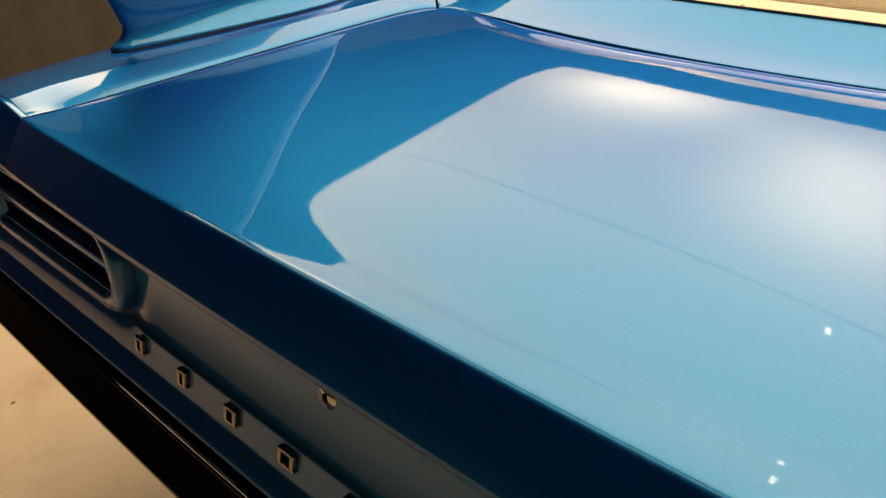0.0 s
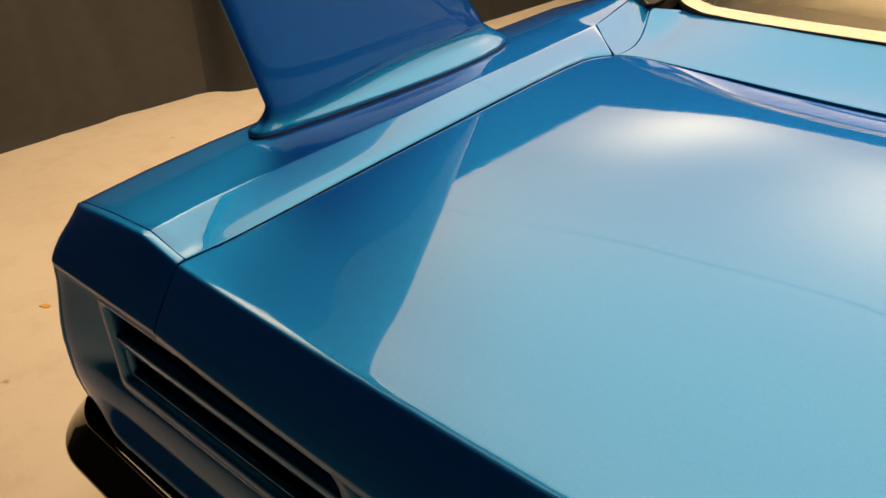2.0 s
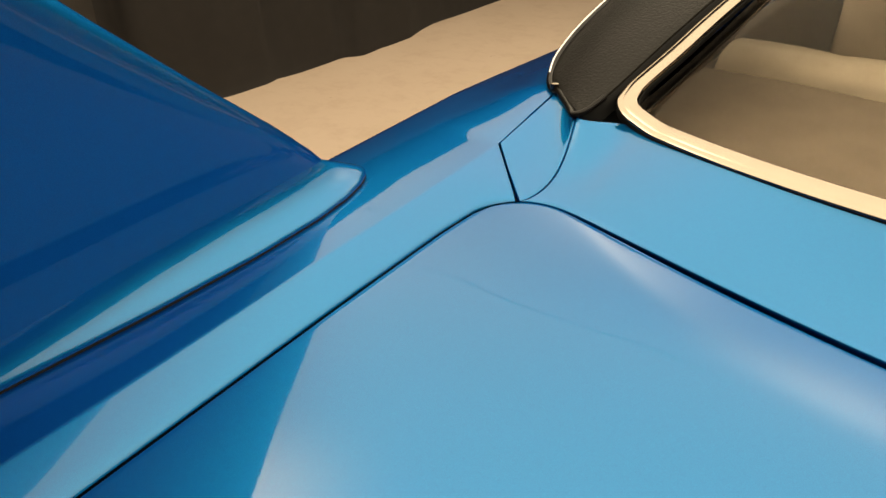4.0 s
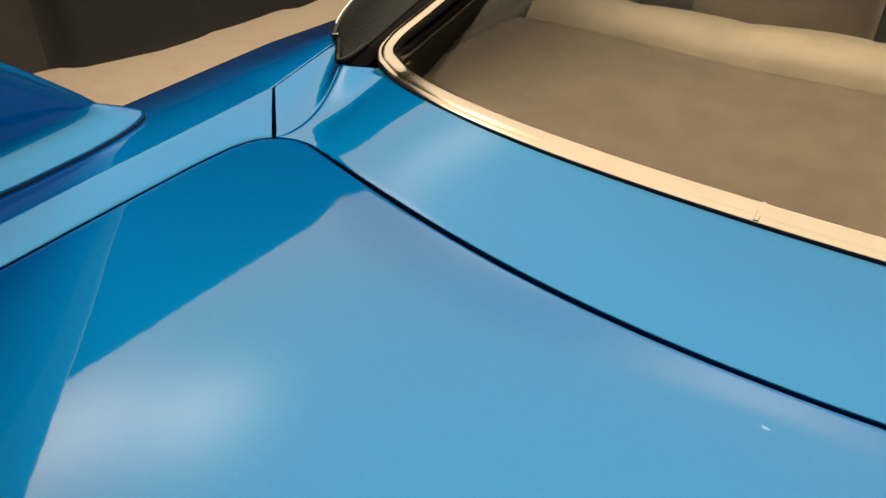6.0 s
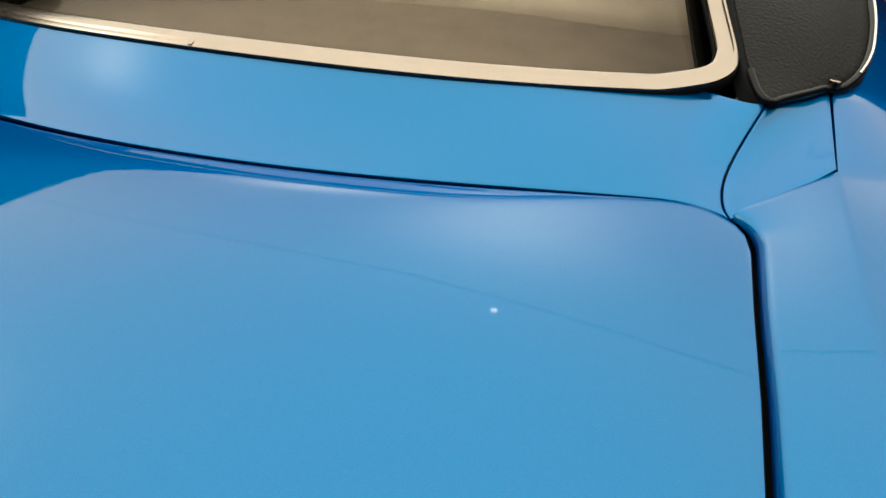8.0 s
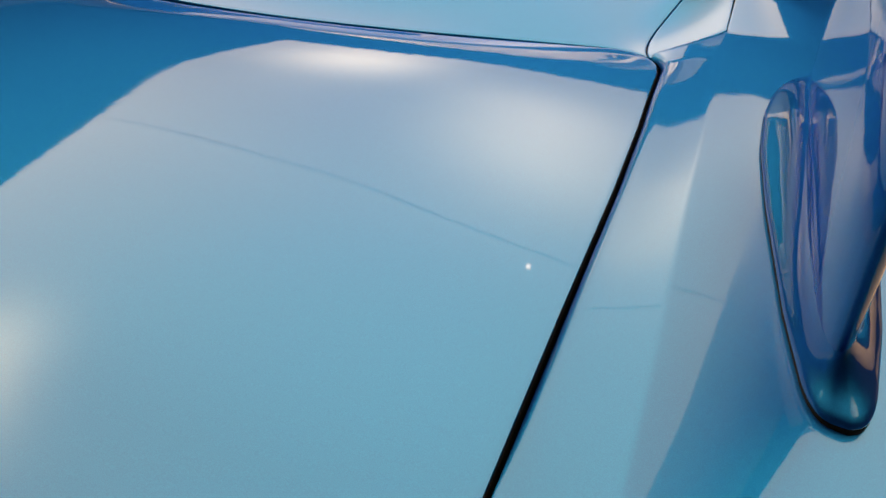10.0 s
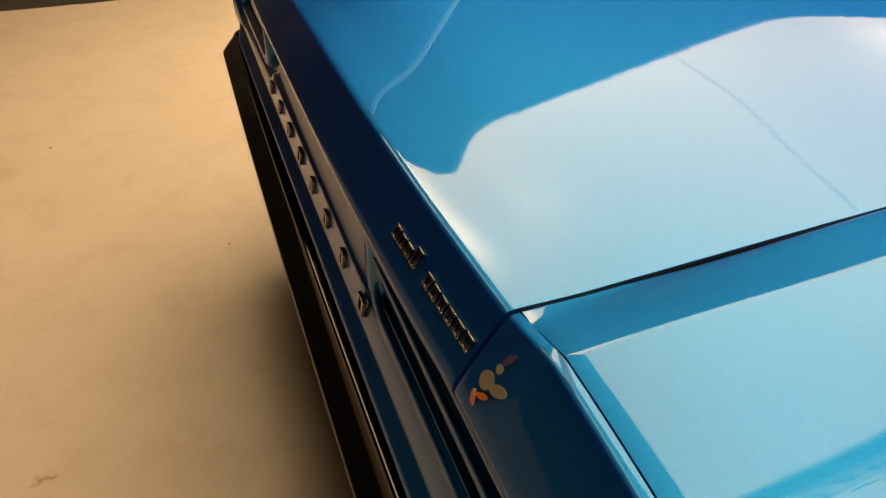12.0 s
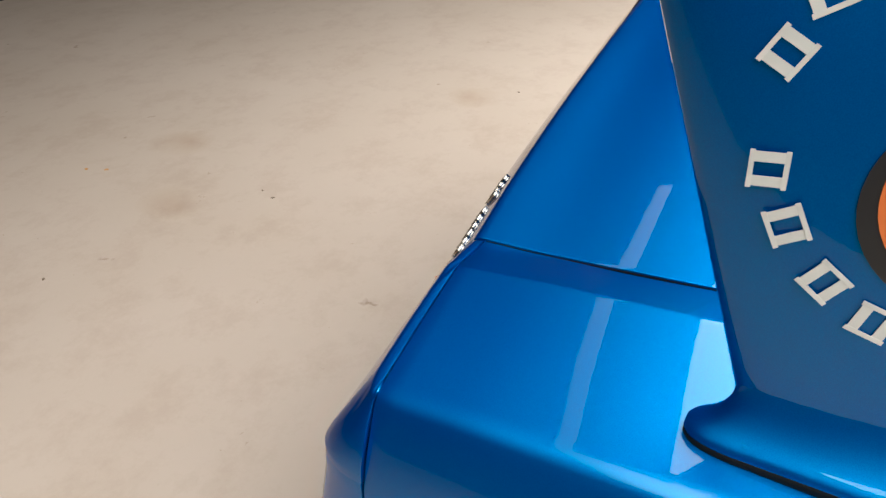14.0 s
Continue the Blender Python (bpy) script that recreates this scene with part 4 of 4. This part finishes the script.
def decal(w):
    """Round marking on the outer face of the right upright, in plain shapes."""
    d = tagged(new("round_decal"), "round decal of white bars about an orange, black and white disc")
    d.parent = w
    cy, cz = 0.351, 1.136

    def put(bm, y, z, turn, mat, lift, name, du=0.0, dv=0.0):
        ob = part(name, bm, mat, d, smooth=False)
        x = upright_x(z) + 0.0158 + lift
        ob.matrix_basis = Matrix.Translation((x, y, z)) @ Matrix.Rotation(radians(-7.4), 4, "Y") @ Matrix.Rotation(radians(turn), 4, "X") @ Matrix.Translation((0, du, dv))
        return ob
    for y, z, turn, tall, wide in DECAL_MARKS:
        y -= 0.007
        for n in (-1, 1):
            put(box(-0.0002, 0.0002, -0.0030, 0.0030, -tall / 2, tall / 2), y, z, turn, WHITE, 0.0010, "white_bar", n * (wide / 2 - 0.0050))
            put(box(-0.0002, 0.0002, -wide * 0.46, wide * 0.46, -0.0014, 0.0014), y, z, turn, WHITE, 0.0013, "white_bar", 0.0, n * (tall / 2 - 0.0010))
    for r, mat, lift, dy, dz in ((0.060, BLACKF, 0.0012, 0.0, 0.0), (0.055, ORANGE, 0.0018, 0.004, 0.004), (0.047, WHITE, 0.0024, 0.006, -0.003)):
        bm = bmesh.new()
        bmesh.ops.create_cone(bm, cap_ends=True, segments=40, radius1=r, radius2=r, depth=0.0006)
        bmesh.ops.rotate(bm, matrix=Matrix.Rotation(radians(90), 3, "Y"), verts=bm.verts)
        put(bm, cy + dy, cz + dz, 0, mat, lift, "disc")


# ---- badges ----
def joined(pieces):
    bm = bmesh.new()
    for q in pieces:
        me = bpy.data.meshes.new("piece")
        q.to_mesh(me)
        q.free()
        bm.from_mesh(me)
        bpy.data.meshes.remove(me)
    return bm


def serif_block(wide, tall, stroke, deep):
    """A raised mark of two posts between two slabs, facing -y, about its own centre."""
    w, h, k = wide / 2, tall / 2, stroke / 2
    pieces = [box(sx - k, sx + k, -deep, 0.001, -h, h, 0.0007) for sx in (-w + 1.5 * k, w - 1.5 * k)]
    pieces += [box(-w, w, -deep * 0.93, 0.001, sz - 0.7 * k, sz + 0.7 * k, 0.0006) for sz in (-h + 0.7 * k, h - 0.7 * k)]
    return joined(pieces)


def badges(car):
    g = tagged(new("tail_lettering"), "row of small chrome letter blocks on the tail panel")
    g.parent = car
    widths = (0.021, 0.020, 0.024, 0.028, 0.021, 0.023, 0.021, 0.025)
    for i, wide in enumerate(widths):
        x = -0.343 + 0.1006 * i
        mark = serif_block(wide, 0.0215, 0.0052, 0.0046)
        ob = part("letter_block", mark, LETTER_METAL, g)
        ob.matrix_basis = Matrix.Translation((x, -0.0375, 0.6975)) @ Matrix.Rotation(radians(-10.5), 4, "X")
    n = tagged(new("lid_nameplate"), "chrome script nameplate in small blocks on the lid's rear face")
    n.parent = car
    heights = (0.014, 0.013, 0.013, 0.020, 0.0, 0.014, 0.013, 0.013, 0.013, 0.013, 0.014)
    a, b = Vector((0.494, -0.0265, 0.8975)), Vector((0.652, -0.0235, 0.8925))
    for i, h in enumerate(heights):
        if not h:
            continue
        p = a.lerp(b, i / (len(heights) - 1))
        ob = part("letter_block", serif_block(0.0128, h * 0.92, 0.0030, 0.0030), LETTER_METAL, n)
        ob.matrix_basis = Matrix.Translation((p.x, rear_y(p.x) - 0.0222, rear_z(p.x) - 0.0325)) @ pose(0, 0, 0, -34.5, 0, 0) @ Matrix.Translation((0, -0.0006, h * 0.46 - 0.006))
    # small sticker on the end cap, in plain patches
    st = tagged(new("end_cap_sticker"), "small tan, orange and purple sticker on the end cap")
    st.parent = car
    for mat, x, k, rx, rv, turn in ((TAN, 0.692, 0.50, 0.008, 0.0075, 20), (TAN, 0.708, 0.47, 0.010, 0.0045, 25), (ORANGE, 0.690, 0.72, 0.0035, 0.0085, 10), (ORANGE, 0.697, 0.62, 0.0065, 0.0025, 30),
                                   (PURPLE, 0.700, 0.24, 0.0032, 0.0070, -25), (TAN, 0.697, 0.35, 0.0038, 0.0038, 0)):
        bm = bmesh.new()
        bmesh.ops.create_cone(bm, cap_ends=True, segments=14, radius1=1, radius2=1, depth=0.0008)
        bmesh.ops.scale(bm, vec=(rx, rv, 1), verts=bm.verts)
        ob = part("sticker_patch", bm, mat, st, smooth=False)
        dz = -0.072 * k
        falling = sorted((q[1], q[0]) for q in TAIL_TOP[3:10])
        dy = table(falling, dz)[0]
        tilt = math.atan2(0.008, table(falling, dz + 0.004)[0] - table(falling, dz - 0.004)[0])
        high = lerp(table(((0.665, 0.9190), (0.70, 0.9265), (0.733, 0.9355)), x)[0], 0.9190, smoothstep(0.0, 0.8, k))
        ob.matrix_basis = Matrix.Translation((x, rear_y(0.67) + dy - 0.0010, high + dz + 0.0006)) @ Matrix.Rotation(tilt, 4, "X") @ Matrix.Rotation(radians(turn), 4, "Z")
    # lock in the recess
    k = tagged(new("boot_lock"), "round chrome boot lock in the tail recess")
    k.parent = car
    bm = bmesh.new()
    bmesh.ops.create_cone(bm, cap_ends=True, segments=28, radius1=0.015, radius2=0.0135, depth=0.010)
    bmesh.ops.rotate(bm, matrix=Matrix.Rotation(radians(90), 3, "X"), verts=bm.verts)
    ob = part("lock_ring", bm, CHROME, k)
    ob.location = (0.003, -0.0085, 0.791)
    bm = box(-0.0015, 0.0015, -0.0075, -0.004, -0.005, 0.005)
    ob = part("key_slot", bm, RUBBER, k)
    ob.location = (0.003, -0.0085, 0.791)


def car_model():
    car = tagged(new("car"), "glossy blue metallic classic coupe with a tall rear wing", "car")
    boot_lid(car)
    for side in (-1, 1):
        quarter(car, side)
        corner_filler(car, side)
        tail_lamp(car, side)
    plug(car)
    tail_panel(car)
    bumper(car)
    window(car)
    roof(car)
    interior(car)
    wing(car)
    badges(car)
    rows = []
    for s in steps(24):
        row = []
        for j in range(15):
            y = lerp(3.36, 4.8, j / 14)
            cx, cz = table(CREASE, y)
            row.append((cx * s, y, cz + 0.035 * (1 - s * s)))
        rows.append(row)
    sheet("bonnet", rows, PAINT, car, 0.012, 0.003)
    rows = [[(s * table(SHOULDER, 4.8)[0], 4.8 + 0.05 * (1 - s * s), z) for z in (0.86, 0.75, 0.6, 0.45, 0.3)] for s in steps(16)]
    sheet("front_panel", rows, PAINT, car, 0.01, 0.003, normal=(0, 1, 0))
    rows = [[Vector((lerp(0.72, 0.60, t) * s, lerp(3.37 - 0.06 * s * s, 2.77 - 0.03 * s * s, t), lerp(1.0, 1.33 - 0.04 * s * s, t))) for t in (0, 0.25, 0.5, 0.75, 1)] for s in steps(16)]
    screen = sheet("windscreen", rows, GLASS, car, 0, normal=(0, 1, 1))
    screen.visible_shadow = False
    for side in (-1, 1):
        rows = [[Vector((side * lerp(0.742, 0.625, t), lerp(lerp(1.95, 3.3, k / 8), lerp(2.0, 2.78, k / 8), t), lerp(1.018, 1.295, t))) for t in (0, 0.3, 0.6, 1)] for k in range(9)]
        glass = sheet("side_glass", rows, GLASS, car, 0, normal=(side, 0, 0))
        glass.visible_shadow = False
    part("underbody", box(-0.80, 0.80, 0.05, 4.7, 0.22, 0.5, 0.02), RUBBER, car, "black underbody")
    for side in (-1, 1):
        wheel = tagged(new("wheel"), "black rear tyre under the quarter panel")
        wheel.parent = car
        bm = bmesh.new()
        bmesh.ops.create_cone(bm, cap_ends=True, segments=48, radius1=0.33, radius2=0.33, depth=0.22)
        bmesh.ops.rotate(bm, matrix=Matrix.Rotation(radians(90), 3, "Y"), verts=bm.verts)
        bmesh.ops.bevel(bm, geom=[e for e in bm.edges if e.calc_face_angle(0) > 1], offset=0.03, segments=3, affect="EDGES")
        ob = part("tyre", bm, RUBBER, wheel)
        ob.location = (side * 0.74, 1.15, 0.33)
        wheel = tagged(new("wheel"), "black front tyre under the body")
        wheel.parent = car
        tyre = new("tyre", ob.data)
        tyre.parent = wheel
        tyre.location = (side * 0.74, 4.1, 0.33)
    return car


def floor_chip():
    bm = bmesh.new()
    rng = random.Random(3)
    pts = []
    for i in range(12):
        a = i * math.pi / 6
        q = rng.uniform(0.75, 1.1)
        pts.append((0.021 * q * math.cos(a), 0.010 * q * math.sin(a)))
    top = [bm.verts.new((x, y, 0.003)) for x, y in pts]
    low = [bm.verts.new((x * 1.05, y * 1.05, 0.0)) for x, y in pts]
    bm.faces.new(top)
    for i in range(12):
        bm.faces.new([low[i], low[(i + 1) % 12], top[(i + 1) % 12], top[i]])
    ob = part("floor_chip", bm, CHIP, smooth=False)
    ob.location = (-2.245, 0.335, 0.0)
    ob.rotation_euler.z = radians(25)
    tagged(ob, "small orange-brown chip lying on the beige floor", "debris")


def floor_specks():
    rng = random.Random(8)
    for x, y, size, mat in ((-0.532, -1.320, 0.007, DIRT), (-0.504, -1.254, 0.009, DIRT), (0.175, -1.625, 0.008, DIRT), (-0.394, -2.053, 0.012, CHIP), (-0.422, -1.976, 0.013, CHIP),
                            (-1.332, -0.010, 0.008, DIRT), (-0.865, -0.184, 0.006, DIRT), (-1.734, -0.751, 0.007, DIRT), (-2.36, 0.21, 0.010, DIRT)):
        bm = bmesh.new()
        pts = [(size * rng.uniform(0.5, 1.1) * math.cos(i * math.pi / 5), 0.6 * size * rng.uniform(0.5, 1.1) * math.sin(i * math.pi / 5)) for i in range(10)]
        top = [bm.verts.new((0.7 * u, 0.7 * v, 0.0022)) for u, v in pts]
        low = [bm.verts.new((u, v, 0.0)) for u, v in pts]
        bm.faces.new(top)
        for i in range(10):
            bm.faces.new([low[i], low[(i + 1) % 10], top[(i + 1) % 10], top[i]])
        ob = part("floor_speck", bm, mat, smooth=False)
        ob.location = (x, y, 0.0)
        ob.rotation_euler.z = rng.uniform(0, 3)
        tagged(ob, "tiny rust-coloured crumb lying on the beige floor" if mat is CHIP else "tiny dark crumb of dirt lying on the beige floor", "debris", group="crumbs on the floor")


room()
light_bank()
floor_chip()
floor_specks()
car_model()
